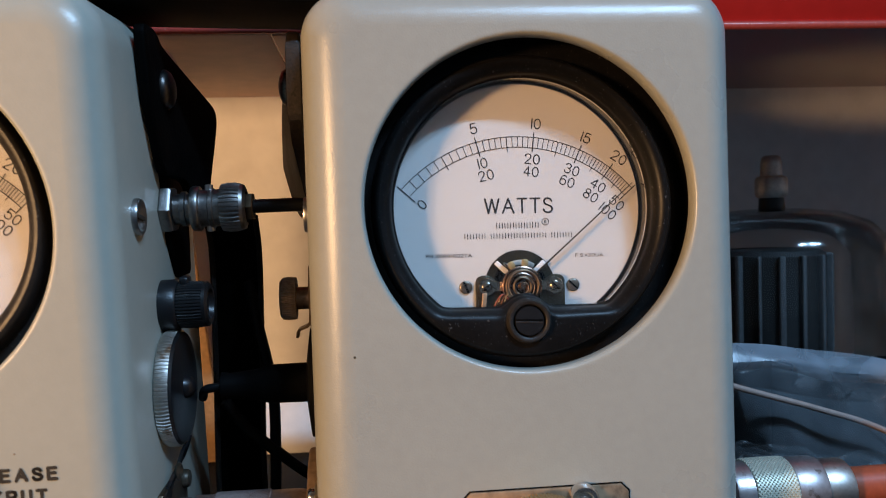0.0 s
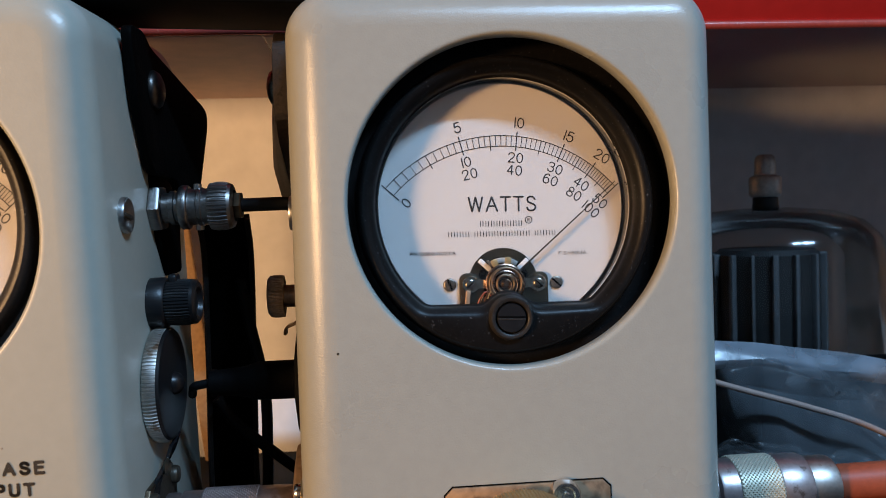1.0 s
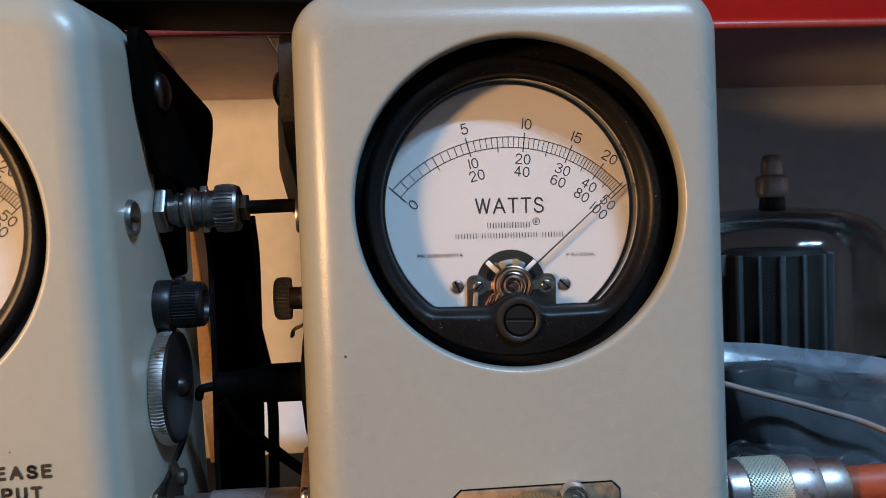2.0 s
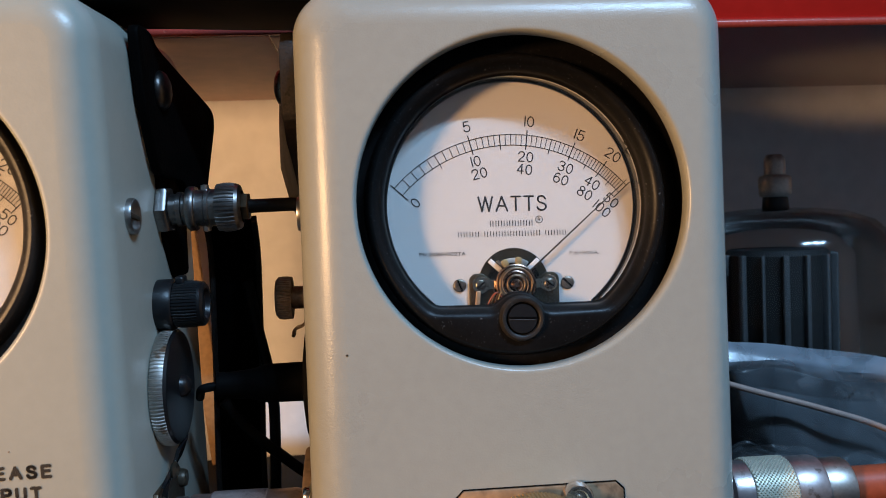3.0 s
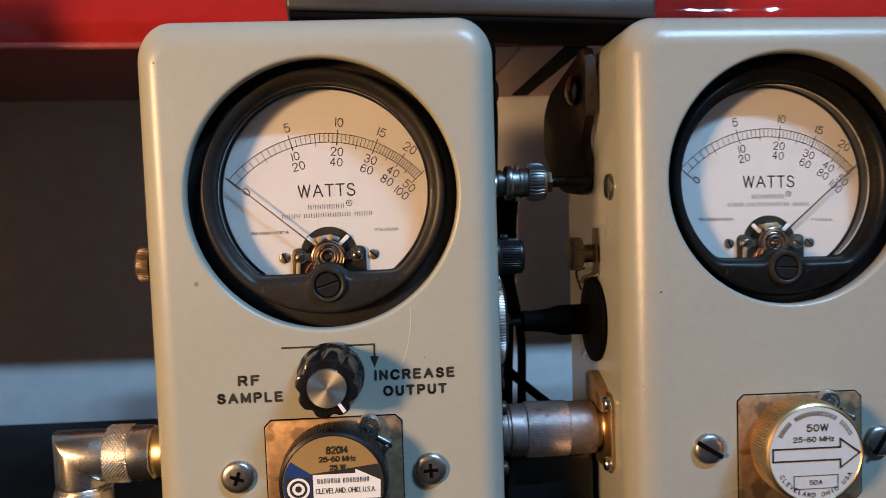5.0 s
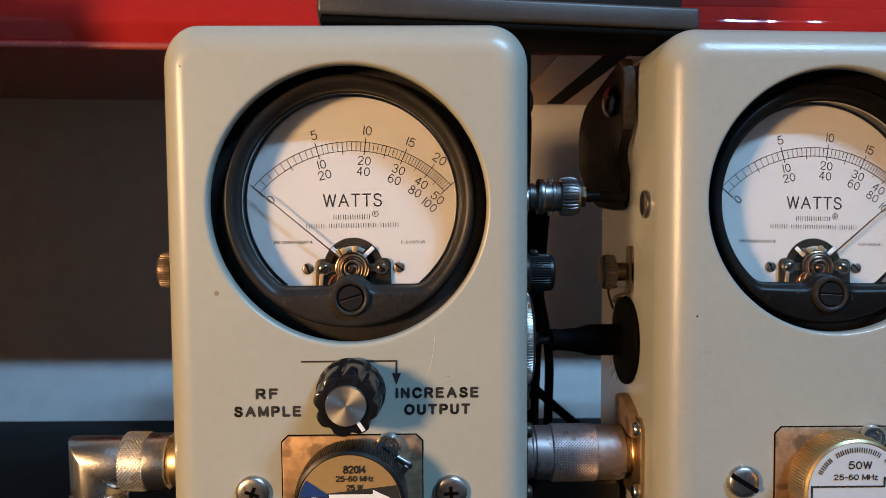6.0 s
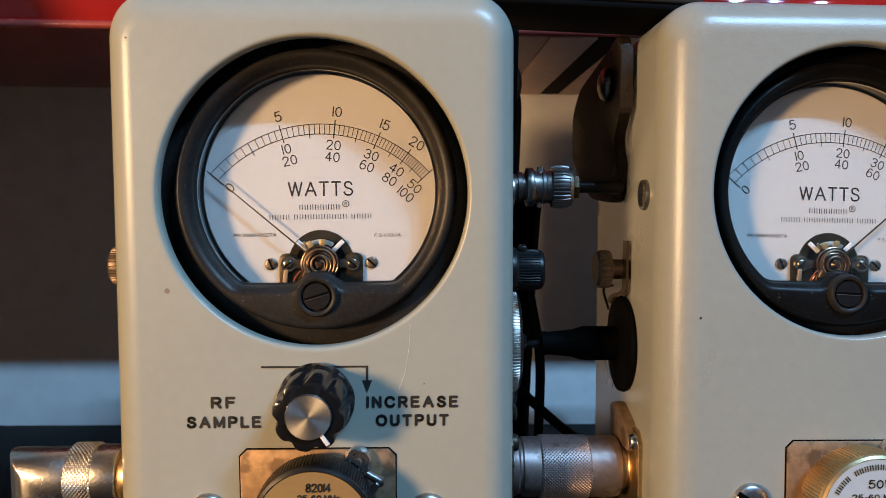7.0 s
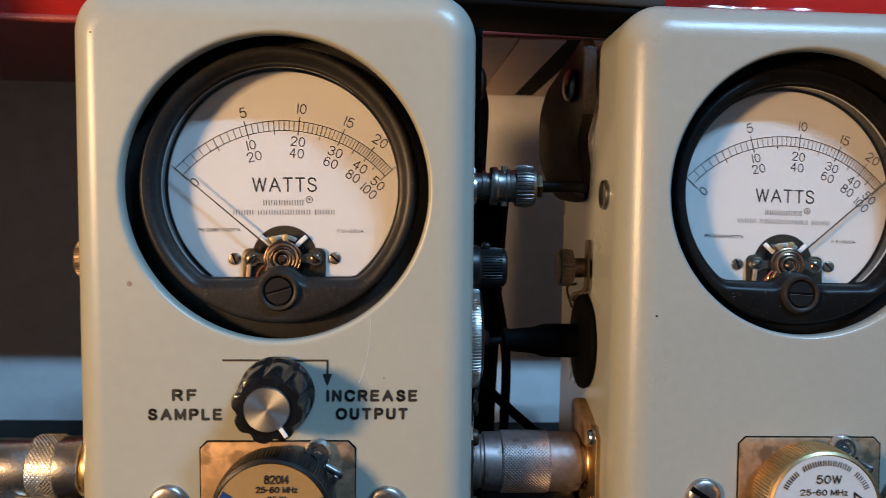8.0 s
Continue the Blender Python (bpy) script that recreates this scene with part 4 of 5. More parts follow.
lettering("word", "CLEVELAND, OHIO, U.S.A.", 0.0015, INK, disc, TOPL @ Matrix.Translation((0.0034, -0.00014, -0.0014)), 0.0164, 0.12)
part("badge_field", flat([(-0.0128, -0.0040), (-0.0062, -0.0040), (-0.0062, 0.0026), (-0.0128, 0.0026)], -0.0001), INK, disc, "", TOPL)
part("badge_ring", lathe([(0.0024, -0.00014), (0.0031, -0.00014)], "y", 40), PAINT_WHITE, disc, "", TOPL @ Matrix.Translation((-0.0094, -0.00004, -0.0006)))
part("badge_disc", lathe([(0.0009, -0.00014), (0.0017, -0.00014)], "y", 32), PAINT_WHITE, disc, "", TOPL @ Matrix.Translation((-0.0094, -0.00004, -0.0006)))
screw(left, -0.0277, FACE, -0.0615, 0.0048, 0.0018, STEEL, "cross", 20, None, "face_screw")
screw(left, 0.0277, FACE, -0.0620, 0.0048, 0.0018, STEEL, "cross", -3, None, "face_screw")


def fluted(r, deep, lobes, y0, y1, top_r):
    bm = bmesh.new()
    n = lobes * 12
    rings = []
    for k, (q, y) in enumerate(((r * 0.97, y0), (r, y0 - 0.0012), (r * 0.99, y0 - 0.0028), (r * 0.93, y0 - 0.0034), (r * 0.91, y1 + 0.0012), (r * 0.87, y1 + 0.0003), (top_r, y1))):
        ring = []
        for j in range(n):
            a = 2 * math.pi * j / n
            d = deep * (0.5 - 0.5 * math.cos(lobes * a)) ** 2.2 if k >= 2 else 0
            d *= 1.0 if k < 6 else 0.3
            ring.append(bm.verts.new(((q - d) * math.cos(a), y, (q - d) * math.sin(a))))
        rings.append(ring)
    for a, b in zip(rings, rings[1:]):
        for j in range(n):
            i = (j + 1) % n
            bm.faces.new((a[j], a[i], b[i], b[j]))
    bm.faces.new(rings[-1])
    return bm


KM = LIFT @ Matrix.Translation((0.0002, 0, -0.0328)) @ pose(0, 0, 0, 0, 12, 0)
knob = part("sample_knob", fluted(0.0096, 0.0011, 8, FACE - 0.0004, -0.0288, 0.0075), KNOB_BLACK, left, "black fluted knob with an aluminium cap and white pointer line", KM)
part("knob_cap", lathe([(0.0054, -0.0280), (0.0054, -0.0293), (0.0052, -0.0296), (0, -0.0296)], "y", 48), ALU, knob, "turned aluminium cap", KM)
part("pointer_line", rbox(-0.0005, 0.0005, -0.0291, -0.0286, -0.0081, -0.0052, 0.0001), PAINT_WHITE, knob, "", LIFT @ Matrix.Translation((0.0002, 0, -0.0328)) @ pose(0, 0, 0, 0, -34, 0))
FM = LIFT @ Matrix.Translation((0, FACE - 0.00004, 0))
for word, x, z, w in (("RF", -0.0232, -0.0335, 0.0062), ("SAMPLE", -0.0231, -0.0385, 0.0186), ("INCREASE", 0.0240, -0.0336, 0.0231), ("OUTPUT", 0.0240, -0.0383, 0.0183)):
    lettering("word", word, 0.0031, INK, left, FM @ Matrix.Translation((x, 0, z)), w, 0.24, gap=0.50)
bm = bmesh.new()
for quad in ([(-0.0136, -0.0243), (0.0130, -0.0243), (0.0130, -0.0248), (-0.0136, -0.0248)], [(0.01245, -0.0248), (0.0130, -0.0248), (0.0130, -0.0285), (0.01245, -0.0285)]):
    bm.faces.new([bm.verts.new((x, -0.00008, z)) for x, z in quad])
bm.faces.new([bm.verts.new((x, -0.00008, z)) for x, z in ((0.0115, -0.0280), (0.0140, -0.0280), (0.01272, -0.0312))])
part("turn_arrow", bm, INK, left, "", FM)
part("scratch", sweep([(0.0236, 0, -0.0140), (0.0232, 0, -0.0200), (0.0222, 0, -0.0260), (0.0206, 0, -0.0305)], 0.00005, 5), PAINT_WHITE, left, "", FM)
for x, z, r in ((-0.0363, -0.0053, 0.0006), (0.0283, 0.0615, 0.0003), (-0.0444, 0.0560, 0.00022), (0.0270, -0.0290, 0.0002)):
    part("paint_chip", lathe([(0, -0.00007), (r, -0.00005), (r * 1.1, 0.0)], "y", 9), CHIP, left, "", FM @ Matrix.Translation((x, 0.0 if z < 0.058 else 0.0012, z)))
part("paint_chip", lathe([(0, -0.00007), (0.00025, -0.00005), (0.0003, 0.0)], "y", 8), BRONZE, right, "", FM @ Matrix.Translation((-0.0404, 0, -0.0134)))

# straps
def frayed(x0, x1):
    """The cut front edge of a strap, frayed along its length."""
    rng = random.Random(5)
    zs = [0.0420 + 0.00122 * k for k in range(20)]
    inset = [0.0030 * max(0.0, (2 - k) / 2) + 0.0050 * max(0.0, (k - 15) / 4) ** 1.5 for k in range(20)]
    front = [(0.0119 + d + rng.uniform(-0.0002, 0.0002), z) for d, z in zip(inset, zs)]
    back = [(0.0140 + d, z) for d, z in zip(inset, zs)]
    bm = plate(front + back[::-1], "x", x0, x1, 0.0004)
    return bm


XL, XR = -0.0013 + HALF, 0.0009 - HALF
st = side_strap(left, 1, [(0.0100, 0.0640), (0.0215, 0.0640), (0.0270, 0.0605), (0.0580, 0.0475), (0.0585, 0.0430), (0.0505, 0.0240), (0.0490, 0.0160), (0.0420, 0.0160), (0.0370, 0.0270), (0.0215, 0.0290), (0.0130, 0.0460)], XL + 0.0004, LEATHER)
part("strap_tail", plate(rounded([(0.0260, 0.0320), (0.0480, 0.0300), (0.0500, 0.0150), (0.0490, 0.0010), (0.0360, 0.0010), (0.0290, 0.0110)], 0.002), "x", XL - 0.0006, XL + 0.0014, 0.0003), LEATHER, left, "end of a black leather strap", LIFT)
part("rivet", lathe([(0.0050, 0.0), (0.0050, 0.0006), (0.0043, 0.0016), (0.0028, 0.0023), (0.0012, 0.0026), (0, 0.0026)], "x", 36), DARK_STEEL, st, "dark steel rivet", LIFT @ Matrix.Translation((XL + 0.0030, 0.0262, 0.0500)))
st = side_strap(right, -1, [(0.0130, 0.0425), (0.0130, 0.0625), (0.0150, 0.0660), (0.0220, 0.0660), (0.0280, 0.0640), (0.0490, 0.0555), (0.0545, 0.0480), (0.0550, 0.0330), (0.0520, 0.0240), (0.0460, 0.0190), (0.0320, 0.0175), (0.0240, 0.0185), (0.0222, 0.0250), (0.0215, 0.0350)], XR - 0.0016, LIT_LEATHER, 0.0032, 0.20, 0.0385)
part("raw_edge", frayed(XR - 0.0050, XR - 0.0014), LEATHER_EDGE, st, "rough raw leather edge", LIFT)
part("rivet", lathe([(0.0050, 0.0), (0.0050, -0.0006), (0.0043, -0.0016), (0.0028, -0.0023), (0.0012, -0.0026), (0, -0.0026)], "x", 36), AGED_SCREW, st, "dark steel rivet", LIFT @ Matrix.Translation((XR - 0.0056, 0.0265, 0.0535)))

# right side of the left meter: socket nut, fuse cap and knurled dust cap
part("socket_nut", lathe([(0, 0), (0.0062, 0), (0.0064, 0.0004), (0.0064, 0.0022), (0.0060, 0.0028), (0, 0.0028)], "x", 6), DULL_NICKEL, left, "dull steel hexagon nut", LIFT @ Matrix.Translation((XL, 0.0290, 0.0197)))
FUSE = LIFT @ Matrix.Translation((XL, 0.0225, -0.0044))
fuse = part("fuse_cap", lathe([(0.0066, 0.0), (0.0066, 0.0034), (0.0060, 0.0042)], "x", 48), BLACK_PLASTIC, left, "black ribbed fuse cap", FUSE)
part("ribbed_cap", knurl(0.0060, 0.0042, 0.0104, "x", (0, 0, 0), 44, 1, 0.00025, True), BLACK_PLASTIC, fuse, "", FUSE)
part("cap_ring", lathe([(0.0058, 0.0104), (0.0057, 0.0112), (0.0050, 0.0118), (0.0040, 0.0118), (0.0036, 0.0106), (0, 0.0106)], "x", 40), BLACK_PLASTIC, fuse, "", FUSE)
part("lug", rbox(0.0046, 0.0070, -0.0022, 0.0022, 0.0050, 0.0074, 0.0008), BLACK_PLASTIC, fuse, "", FUSE)
CAP = LIFT @ Matrix.Translation((XL, 0.0212, -0.0252))
cap = part("dust_cap", knurl(0.0149, 0.0003, 0.0036, "x", (0, 0, 0), 96, 1, 0.0004, True), TARNISHED, left, "large knurled metal dust cap", CAP)
part("cap_face", lathe([(0.0144, 0.0036), (0.0139, 0.0043), (0.0130, 0.0045), (0, 0.0045)], "x", 56), BLACK_PLASTIC, cap, "", CAP)
part("cap_stud", lathe([(0.0030, 0.0044), (0.0026, 0.0058), (0.0012, 0.0070), (0, 0.0072)], "x", 24), BLACK_PLASTIC, cap, "", CAP)
tether = [(XL + 0.0040, 0.0200, -0.0395), (XL + 0.0030, 0.0180, -0.0430), (XL + 0.0016, 0.0130, -0.0465), (XL + 0.0012, 0.0080, -0.0505), (XL + 0.0016, 0.0060, -0.0560)]
part("cap_tether", ribbon(tether, (0.0008, 0.0060, 0.0020), 0.0009), KNOB_BLACK, left, "glossy black tether that holds the cap", LIFT)
part("tether_eyelet", lathe([(0.0016, -0.0004), (0.0024, 0.0004), (0.0016, 0.0010), (0.0009, 0.0004)], "x", 20), BRONZE, left, "", LIFT @ Matrix.Translation((XL + 0.0026, 0.0150, -0.0450)))

# left side of each meter: thumbscrew and clip
for meter, x in ((right, XR), (left, 0.0003 - HALF)):
    T = LIFT @ Matrix.Translation((x - (0.0026 if meter is left else 0.0), 0.0224, -0.0027))
    th = part("thumbscrew", knurl(0.0057, -0.0088, -0.0052, "x", (0, 0, 0), 48, 1, 0.0002, True), THUMB, meter, "tarnished brass thumbscrew", T)
    part("shaft", lathe([(0.0030, -0.0052), (0.0030, 0.0028)], "x", 24), THUMB, th, "", T)
    part("crown", lathe([(0.0055, -0.0088), (0.0048, -0.0094), (0, -0.0095)], "x", 36), THUMB, th, "", T)
    clip = [(x - 0.0012, 0.0180, 0.0060), (x - 0.0014, 0.0180, 0.0), (x - 0.0014, 0.0180, -0.0075), (x - 0.0022, 0.0185, -0.0095), (x - 0.0046, 0.0200, -0.0108), (x - 0.0052, 0.0210, -0.0128)]
    part("clip", ribbon(clip, (0, 0.0045, 0), 0.0007), DARK_BRASS, meter, "bent brass spring clip", LIFT)
    part("clip_wire", sweep([(x - 0.0004, 0.036, -0.0085), (x - 0.0030, 0.038, -0.0100), (x - 0.0012, 0.0385, -0.0165)], 0.0004, 8), DARK_BRASS, meter, "", LIFT)
    lug = rounded([(0.0270, -0.0440), (0.0215, -0.0425), (0.0110, -0.0462), (0.0048, -0.0505), (0.0060, -0.0540), (0.0270, -0.0540)], 0.0022)
    part("hinge_ear", plate(lug, "x", x - 0.0034, x + 0.0004, 0.0009, 3), OLD_BRASS, meter, "bronze-coloured lug above the socket", LIFT)


# ---- connectors and cables ----
def turned(name, prof, material, parent, m):
    return part(name, lathe(prof, "x", 64), material, parent, "", m)


AX = M_RIGHT @ Matrix.Translation((0, 0.0155, -0.0605))
adapter = thing("coaxial_adapter", AX @ Matrix.Translation((-0.072, 0, 0)), "knurled nickel coaxial adapter screwed between the two wattmeters", "connector")
A = Matrix.Translation((0.072, 0, 0))
turned("body", [(0, -0.0892), (0.0080, -0.0892), (0.0083, -0.0888), (0.0083, -0.0842), (0.0078, -0.0836), (0.0078, -0.0830), (0.0086, -0.0826), (0.0086, -0.0778), (0.0084, -0.0776)], MAUVE, adapter, A)
part("knurled_nut", knurl(0.0092, -0.0776, -0.0634, "x", (0, 0, 0), 56, 14, 0.0004), MAUVE, adapter, "diamond-knurled coupling nut", A)
turned("sleeve", [(0.0087, -0.0636), (0.0088, -0.0630), (0.0088, -0.0560), (0.0085, -0.0546), (0.0076, -0.0540), (0.0060, -0.0540)], MAUVE, adapter, A)
part("gold_thread", lathe([(0.0064, -0.0541), (0.0066, -0.0530), (0.0063, -0.0526), (0.0066, -0.0521), (0.0063, -0.0517), (0.0066, -0.0512), (0.0078, -0.0508), (0.0078, -0.0500), (0, -0.0500)], "x", 48), GOLD, adapter, "gold-plated threaded end", A)

plug = thing("coaxial_plug", AX @ Matrix.Translation((0.076, 0, 0)), "knurled nickel coaxial plug with a red-brown cable", "connector")
A = Matrix.Translation((-0.076, 0, 0))
turned("collar", [(0, 0.0536), (0.0070, 0.0536), (0.0070, 0.0580), (0.0085, 0.0584), (0.0087, 0.0590), (0.0087, 0.0634)], SATIN, plug, A)
part("knurled_nut", knurl(0.0094, 0.0634, 0.0752, "x", (0, 0, 0), 52, 11, 0.0004), YELLOWED, plug, "diamond-knurled coupling nut", A)
turned("sleeve", [(0.0088, 0.0751), (0.0090, 0.0755), (0.0090, 0.0832), (0.0087, 0.0838), (0.0078, 0.0840)], SATIN, plug, A)
turned("clamp_sleeve", [(0.0078, 0.0839), (0.0080, 0.0843), (0.0080, 0.0912), (0.0077, 0.0919), (0.0050, 0.0921)], TARNISHED, plug, A)
part("cable", sweep([(0.090, 0, 0), (0.13, 0.002, -0.001), (0.20, 0.010, -0.008), (0.30, 0.03, -0.030), (0.42, 0.06, -0.0335)], 0.0052, 18), CABLE_RED, plug, "red-brown coaxial cable", A)

BX = M_LEFT @ Matrix.Translation((0, 0.0155, -0.0605))
elbow = thing("elbow_adapter", BX @ Matrix.Translation((-0.072, 0, 0)), "shiny nickel right-angle coaxial adapter with a knurled nut", "connector")
A = Matrix.Translation((0.072, 0, -0.0019))
part("gold_end", lathe([(0, -0.0505), (0.0078, -0.0505), (0.0080, -0.0512), (0.0080, -0.0560), (0.0077, -0.0582), (0.0070, -0.0596), (0.0060, -0.0598)], "x", 48), GOLD, elbow, "gold-plated end", A)
turned("collar", [(0.0072, -0.0592), (0.0084, -0.0594), (0.0087, -0.0600), (0.0087, -0.0660), (0.0084, -0.0662)], CHROME, elbow, A)
part("knurled_nut", knurl(0.0093, -0.0736, -0.0661, "x", (0, 0, 0), 46, 7, 0.0005), CHROME, elbow, "diamond-knurled coupling nut", A)
bm = bmesh.new()
rings = []
n, r, xv = 48, 0.0081, -0.0827
for k, zone in enumerate("abcd"):
    ring = []
    for j in range(n):
        a = 2 * math.pi * j / n
        dy, dz = r * math.cos(a), r * math.sin(a)
        x = {"a": -0.0735, "b": xv - dz, "c": xv - dz, "d": xv - dz}[zone]
        z = {"a": dz, "b": dz, "c": -0.0092, "d": -0.0102}[zone]
        if zone == "d":
            x, dy = xv - dz * 0.9, dy * 0.9
        ring.append(bm.verts.new((x, dy, z)))
    rings.append(ring)
for a, b in zip(rings, rings[1:]):
    for j in range(n):
        i = (j + 1) % n
        bm.faces.new((a[j], a[i], b[i], b[j]))
bm.faces.new(rings[0])
bm.faces.new(rings[-1])
bmesh.ops.recalc_face_normals(bm, faces=bm.faces)
bmesh.ops.bevel(bm, geom=[e for e in bm.edges if len(e.link_faces) == 2 and e.calc_face_angle(0) > 0.5], offset=0.0005, segments=2, profile=0.5, affect="EDGES")
part("elbow_body", bm, CHROME, elbow, "", A)
turned_leg = lathe([(0.0070, -0.0100), (0.0086, -0.0104), (0.0090, -0.0112), (0.0090, -0.0235), (0.0077, -0.0245), (0.0060, -0.0356), (0, -0.0356)], "z", 48)
part("lower_nut", turned_leg, CHROME, elbow, "", A @ Matrix.Translation((xv, 0, 0)))

NX = M_LEFT @ Matrix.Translation((XL, 0.0290, 0.0197))
bnc = thing("bayonet_plug", NX @ Matrix.Translation((0.012, 0, 0)), "dull nickel bayonet plug with a black cable", "connector")
A = Matrix.Translation((-0.012, 0, 0))
turned("neck", [(0, 0.0030), (0.0040, 0.0030), (0.0040, 0.0046), (0.0045, 0.0048), (0.0045, 0.0060), (0.0040, 0.0062), (0.0040, 0.0074)], DULL_NICKEL, bnc, A)
turned("collar", [(0.0038, 0.0073), (0.0056, 0.0074), (0.0058, 0.0077), (0.0058, 0.0092), (0.0056, 0.0095), (0.0049, 0.0097), (0.0048, 0.0102), (0.0048, 0.0118), (0.0051, 0.0121), (0.0051, 0.0130), (0.0048, 0.0133), (0.0050, 0.0158)], DULL_NICKEL, bnc, A)
part("bayonet_ring", knurl(0.0064, 0.0150, 0.0200, "x", (0, 0, 0), 34, 1, 0.0004, True), DULL_NICKEL, bnc, "ribbed bayonet ring", A)
turned("shoulder", [(0.0060, 0.0199), (0.0057, 0.0208), (0.0042, 0.0213)], DULL_NICKEL, bnc, A)
part("clamp_nut", lathe([(0, 0.0212), (0.0037, 0.0212), (0.0038, 0.0215), (0.0038, 0.0228), (0.0036, 0.0230), (0, 0.0230)], "x", 6), DARK_BRASS, bnc, "", A)
for s in (-1, 1):
    part("bayonet_stud", lathe([(0.0011, 0.0040), (0.0011, 0.0060), (0, 0.0062)], "z", 16), STEEL, bnc, "", A @ Matrix.Translation((0.0118, 0, 0)) @ pose(0, 0, 0, 90 + 90 * s, 0, 0))
part("cable", sweep([(0.0222, 0, 0), (0.0335, 0.0004, 0), (0.0360, 0.0040, -0.0004), (0.0362, 0.0180, -0.0006), (0.0350, 0.0330, 0.0020), (0.0345, 0.0455, 0.0120), (0.0500, 0.0500, 0.0060), (0.0700, 0.0520, -0.0300), (0.0720, 0.0530, -0.1120), (0.0850, 0.0560, -0.1165)], 0.0018, 14), RUBBER, bnc, "black cable", A)

DX = M_RIGHT @ Matrix.Translation((XR, 0.0228, -0.0252))
jack = thing("rubber_plug", DX @ Matrix.Translation((-0.012, 0, 0)), "black rubber plug with a round flange and a tapered boot", "plug")
A = Matrix.Translation((0.012, 0, 0))
part("flange", lathe([(0, -0.0004), (0.0143, -0.0004), (0.0146, -0.0010), (0.0143, -0.0020), (0.0060, -0.0032), (0, -0.0032)], "x", 64), DULL_BLACK, jack, "", A)
part("boot", lathe([(0.0052, -0.0030), (0.0051, -0.0128), (0.0048, -0.0142), (0.0042, -0.0160), (0.0039, -0.0180), (0.0034, -0.0238), (0.0036, -0.0242), (0.0036, -0.0256), (0.0022, -0.0260), (0, -0.0260)], "x", 40), DULL_BLACK, jack, "", A)
part("cord", sweep([(-0.0256, 0, 0), (-0.0282, 0.0004, -0.0004), (-0.0304, 0.0016, -0.0012), (-0.0318, 0.0060, -0.0040)], 0.0012, 10), RUBBER, jack, "", A)


def loose_cable(points, r, label):
    m = Matrix.Translation(points[-1])
    ob = thing("black_cable", m, label, "cable", "black cables behind the meters")
    part("jacket", sweep([Vector(p) - Vector(points[-1]) for p in points], r, 12), RUBBER, ob)
    return ob


loose_cable([(-0.0745, 0.0685, 0.098), (-0.0724, 0.070, 0.084), (-0.0684, 0.071, 0.061), (-0.0684, 0.071, 0.038), (-0.0690, 0.072, 0.012), (-0.0640, 0.080, 0.0018)], 0.0018, "thin black cable hanging behind the meters")
loose_cable([(-0.0830, 0.066, 0.060), (-0.0763, 0.068, 0.050), (-0.0670, 0.070, 0.041), (-0.0583, 0.071, 0.0336), (-0.0480, 0.074, 0.026), (-0.0300, 0.082, 0.010), (-0.0100, 0.090, 0.0018)], 0.0018, "thin black cable slanting down behind the meters")
hang = thing("carrying_strap", Matrix.Translation((-0.079, 0.074, 0.0)), "black leather carrying strap hanging down behind a meter", "strap")
part("band", ribbon([(0.001, -0.010, 0.118), (0.001, -0.004, 0.104), (0.0, 0.0, 0.070), (-0.001, 0.002, 0.030), (0.0, 0.004, 0.0015), (0.004, 0.03, 0.0015)], (0.0155, 0.0, 0), 0.0030), LEATHER, hang)
for s in (-1, 1):
    part("rolled_edge", sweep([(0.001 + s * 0.0074, -0.0118, 0.117), (0.001 + s * 0.0074, -0.0058, 0.104), (s * 0.0074, -0.0018, 0.070), (-0.001 + s * 0.0074, 0.0002, 0.030), (s * 0.0074, 0.0022, 0.0030)], 0.0009, 8), LEATHER_EDGE, hang)
stick = thing("wooden_strip", pose(-0.1118, 0.2030, 0.0, 0, -5.75, 0), "narrow strip of pale wood standing behind a meter", "wood strip")
part("strip", rbox(-0.0043, 0.0043, -0.002, 0.002, 0.0005, 0.125, 0.0006), WOOD, stick)
block = thing("power_adapter", Matrix.Translation((-0.068, 0.044, 0.0)), "black plastic power adapter lying between the meters", "adapter")
part("housing", rbox(-0.0150, 0.0150, -0.026, 0.026, 0.0, 0.0295, 0.003), BLACK_PLASTIC, block)
part("ring", lathe([(0.0080, 0.0296), (0.0080, 0.0310), (0.0060, 0.0310), (0.0060, 0.0298)], "z", 40), BLACK_PLASTIC, block)

# ---- big glass valve to the right ----
valve = thing("power_tube", Matrix.Translation((0.139, 0.140, 0.0)) @ Matrix.Diagonal((1.03, 1.03, 1.0, 1.0)), "large glass power tube with a grey metal anode", "vacuum tube")
outer = [(0.0, 0.1150), (0.012, 0.1147), (0.026, 0.1132), (0.037, 0.1090), (0.0435, 0.1020), (0.0455, 0.0930), (0.0458, 0.060), (0.0450, 0.0300), (0.0380, 0.0180)]
env = part("envelope", lathe(outer, "z", 96), TUBE_GLASS, valve, "clear glass envelope")
env.visible_shadow = False
part("base", lathe([(0, 0.0), (0.030, 0.0), (0.036, 0.003), (0.038, 0.017), (0.034, 0.019), (0, 0.019)], "z", 64), BLACK_PLASTIC, valve, "black base")
part("anode", lathe([(0.019, 0.030), (0.0212, 0.032), (0.0212, 0.095), (0.019, 0.0972), (0, 0.0972)], "z", 48), ANODE, valve, "dark finned anode")
rng = random.Random(8)
for k in range(16):
    a = 2 * math.pi * (k + rng.uniform(-0.16, 0.16)) / 16 + 0.1
    half = rng.uniform(0.0004, 0.0012)
    part("fin", rbox(0.0205, 0.0236, -half, half, 0.032, 0.0955, 0.0005), FIN, valve, "", pose(0, 0, 0, 0, 0, math.degrees(a)))
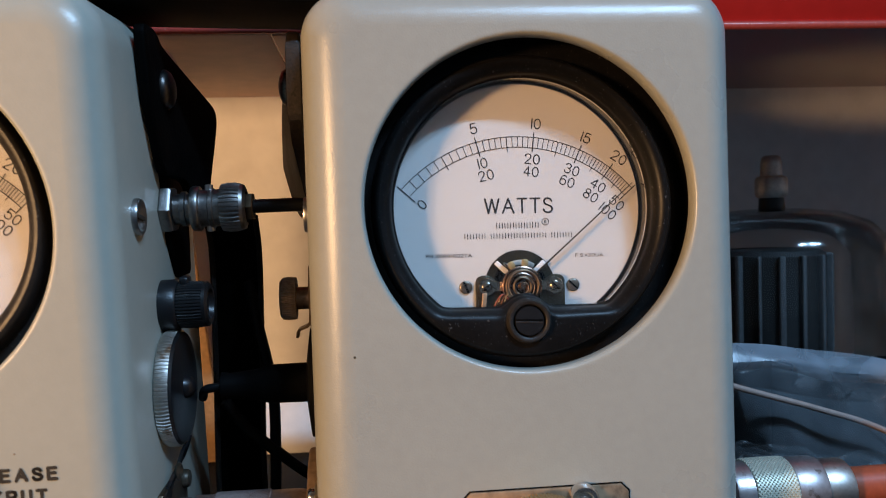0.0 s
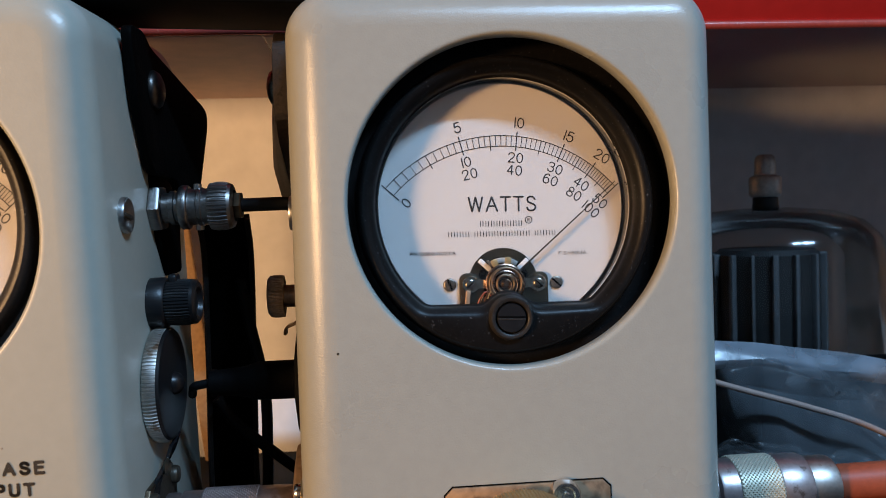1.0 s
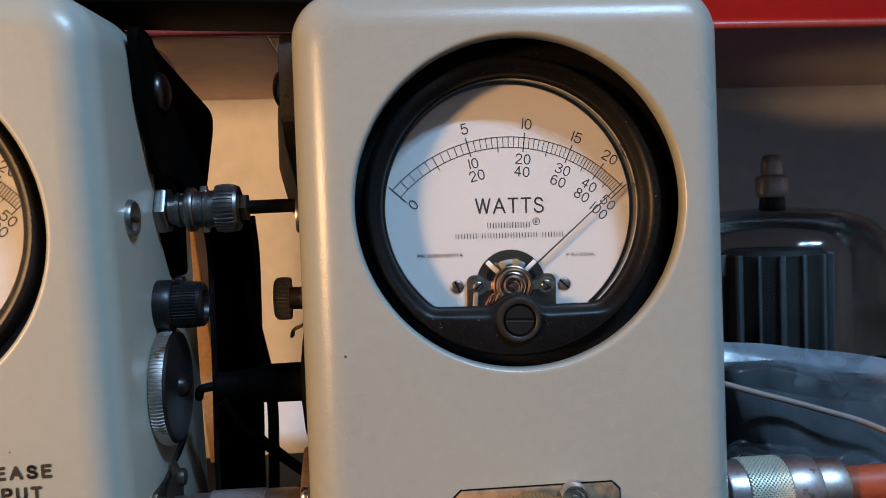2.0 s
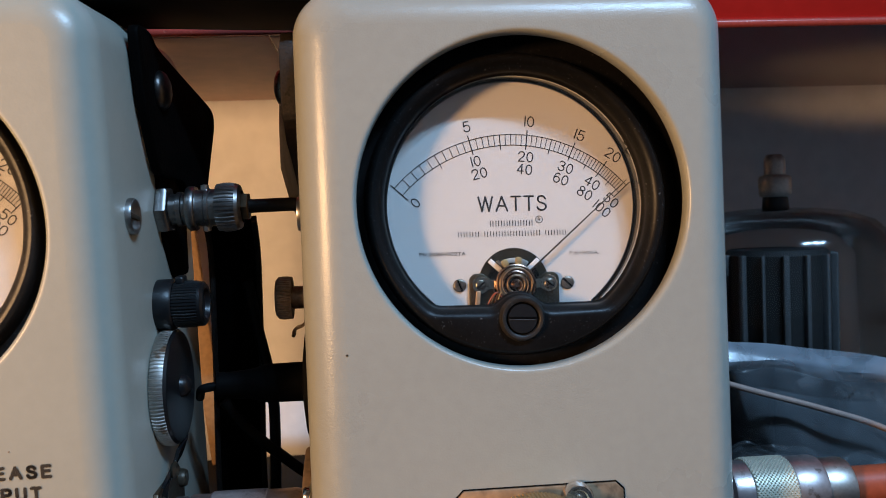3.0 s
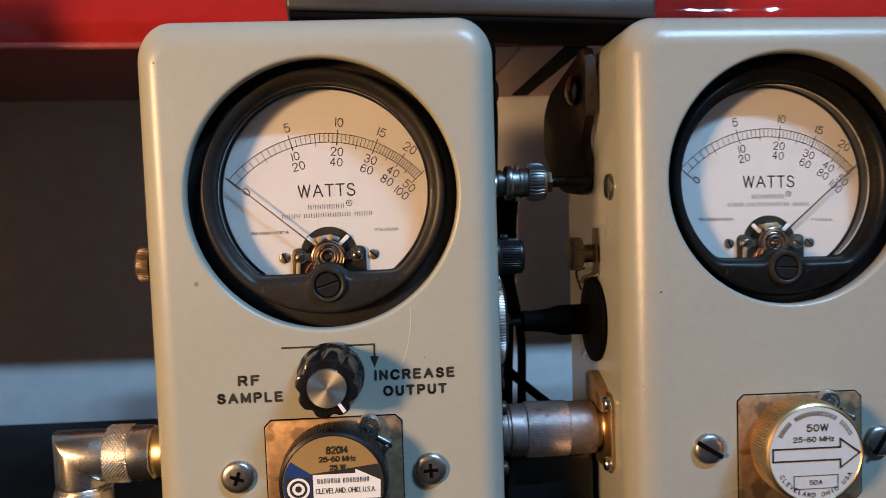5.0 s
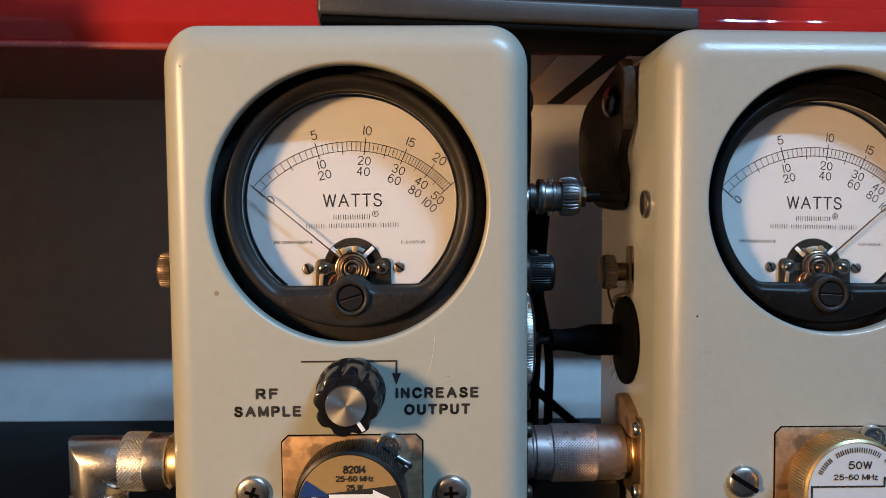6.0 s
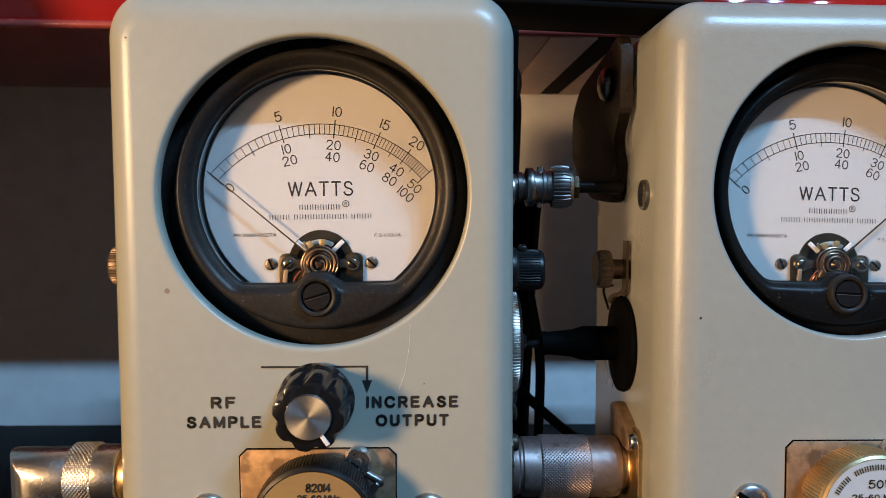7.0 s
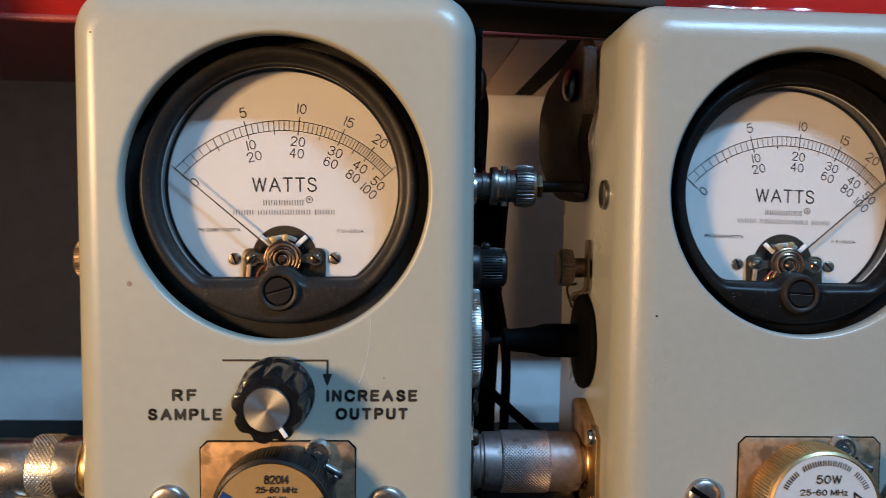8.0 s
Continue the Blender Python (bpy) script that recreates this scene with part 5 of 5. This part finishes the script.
part("cap_collar", lathe([(0, 0.1135), (0.0056, 0.1135), (0.0052, 0.1165), (0.0050, 0.1196), (0, 0.1196)], "z", 36), BLACK_PLASTIC, valve, "dark collar under the anode cap")
part("top_cap", lathe([(0, 0.1196), (0.0055, 0.1197), (0.0062, 0.1205), (0.0065, 0.1215), (0.0065, 0.1275), (0.0060, 0.1284), (0.0045, 0.1290), (0.0043, 0.1300), (0.0043, 0.1345), (0.0038, 0.1368), (0.0028, 0.1378), (0, 0.1380)], "z", 40), CERAMIC, valve, "grey metal anode cap")

# ---- clear bag with dark parts inside ----
bag = thing("plastic_bag", Matrix.Translation((0.150, 0.071, 0.0)), "crumpled clear plastic bag with dark parts inside", "bag")


def crumpled(w, d, h, seed, crease, slant=0.0):
    """A slack film that sinks towards +x: a pillow with broad folds and a few sharp creases; its end at -x may slant back."""
    bm = bmesh.new()
    nx, ny = 130, 56
    grid = []
    for j in range(ny + 1):
        row = []
        for i in range(nx + 1):
            u, v = i / nx * 2 - 1, j / ny * 2 - 1
            dome = max(0.0, 1 - abs(u) ** 16.0) ** 0.5 * max(0.0, 1 - abs(v) ** 3.0) ** 0.5
            p = Vector((u * 1.6 + seed, v * 0.9, 0.4))
            broad = noise.noise(p) + 0.5 * noise.noise(p * 2.2)
            sharp = (0.25 - abs(noise.noise(p * 2.6 + Vector((0, 0, 4))))) + 0.5 * (0.25 - abs(noise.noise(p * 6.0)))
            z = h * max(0.02, dome * (1 - 0.35 * u) * (1 + 0.04 * broad + crease * sharp))
            q = p * 2.4
            back = slant * max(0.0, 1.25 * h - z) * max(0.0, -u)
            row.append(bm.verts.new((u * w / 2 + back + 0.004 * noise.noise(q), v * d / 2 + (0.003 + 0.02 * crease) * noise.noise(q + Vector((9, 0, 0))), z)))
        grid.append(row)
    for j in range(ny):
        for i in range(nx):
            bm.faces.new((grid[j][i], grid[j][i + 1], grid[j + 1][i + 1], grid[j + 1][i]))
    return bm


hem = bmesh.new()
rows = []
for j in range(9):
    row = []
    for i in range(71):
        x = -0.076 + 0.0024 * i
        top = 0.0722 - 0.10 * (x + 0.070) - 0.9 * (x + 0.070) ** 2 + 0.0005 * noise.noise(Vector((x * 60, 0, 0)))
        fold = math.sin(math.pi * j / 10)
        low = 0.0085 + 0.0025 * noise.noise(Vector((x * 45, 3, 0)))
        row.append(hem.verts.new((x, -0.0125 - 0.0055 * fold + 0.0010 * noise.noise(Vector((x * 80, j * 0.4, 7))), max(0.001, top - low * j / 8))))
    rows.append(row)
for a, b in zip(rows, rows[1:]):
    for i in range(70):
        hem.faces.new((a[i], b[i], b[i + 1], a[i + 1]))
part("hem", hem, BAG_HEM, bag, "doubled film along the bag's upper edge")
part("film", crumpled(0.150, 0.036, 0.0520, 2.0, 0.02, 0.5), BAG_SHEET, bag, "clear wrinkled film")
part("fold", crumpled(0.112, 0.040, 0.0440, 4.1, 0.32), BAG, bag, "crumpled fold of clear film", Matrix.Translation((0.010, -0.006, 0)))
part("fold", crumpled(0.160, 0.034, 0.0270, 7.3, 0.24), BAG, bag, "crumpled front fold of clear film", Matrix.Translation((0, -0.010, 0)))
for k, (x, y, w, h) in enumerate(((-0.064, 0.008, 0.036, 0.066), (-0.020, 0.012, 0.060, 0.060), (0.045, 0.012, 0.090, 0.047))):
    part("dark_piece", rbox(x - w / 2, x + w / 2, y - 0.010, y + 0.004, 0.0005, h, 0.004), DULL_BLACK, bag, "black plastic piece in the bag", pose(0, 0, 0, 0, 0, 4 * k - 4))
lead = thing("thin_lead", Matrix.Translation((0.0, 0.0, 0.0)), "thin pale pink wire lying over the bag", "wire")
part("wire", sweep([(0.030, 0.060, 0.0745), (0.0509, 0.0540, 0.0684), (0.0818, 0.0523, 0.0581), (0.1059, 0.0505, 0.0508), (0.1265, 0.0488, 0.0435), (0.1455, 0.0453, 0.0323), (0.167, 0.033, 0.0150), (0.185, 0.020, 0.0011), (0.21, 0.015, 0.0011)], 0.0010, 10), mat("pink_wire_jacket", (0.30, 0.215, 0.18), 0.6), lead)

# ---- round plug end that shows, on an unseen housing added to shade the wall ----
other = thing("plug_and_shade_housing", Matrix.Translation((-0.40, 0.020, 0.0)), "round plug at the side of an unseen grey housing, added to shade the wall", "instrument")
# housing is out of view, added to keep the warm lamp off the wall
part("housing", rbox(-0.13, 0.112, -0.020, 0.050, 0.0, 0.196, 0.006), PAINT_SMOOTH, other)
part("side_plug", lathe([(0, 0.1120), (0.0150, 0.1120), (0.0160, 0.1150), (0.0160, 0.1280), (0.0130, 0.1320), (0, 0.1320)], "x", 48), STEEL, other, "", Matrix.Translation((0, -0.010, 0.040)))
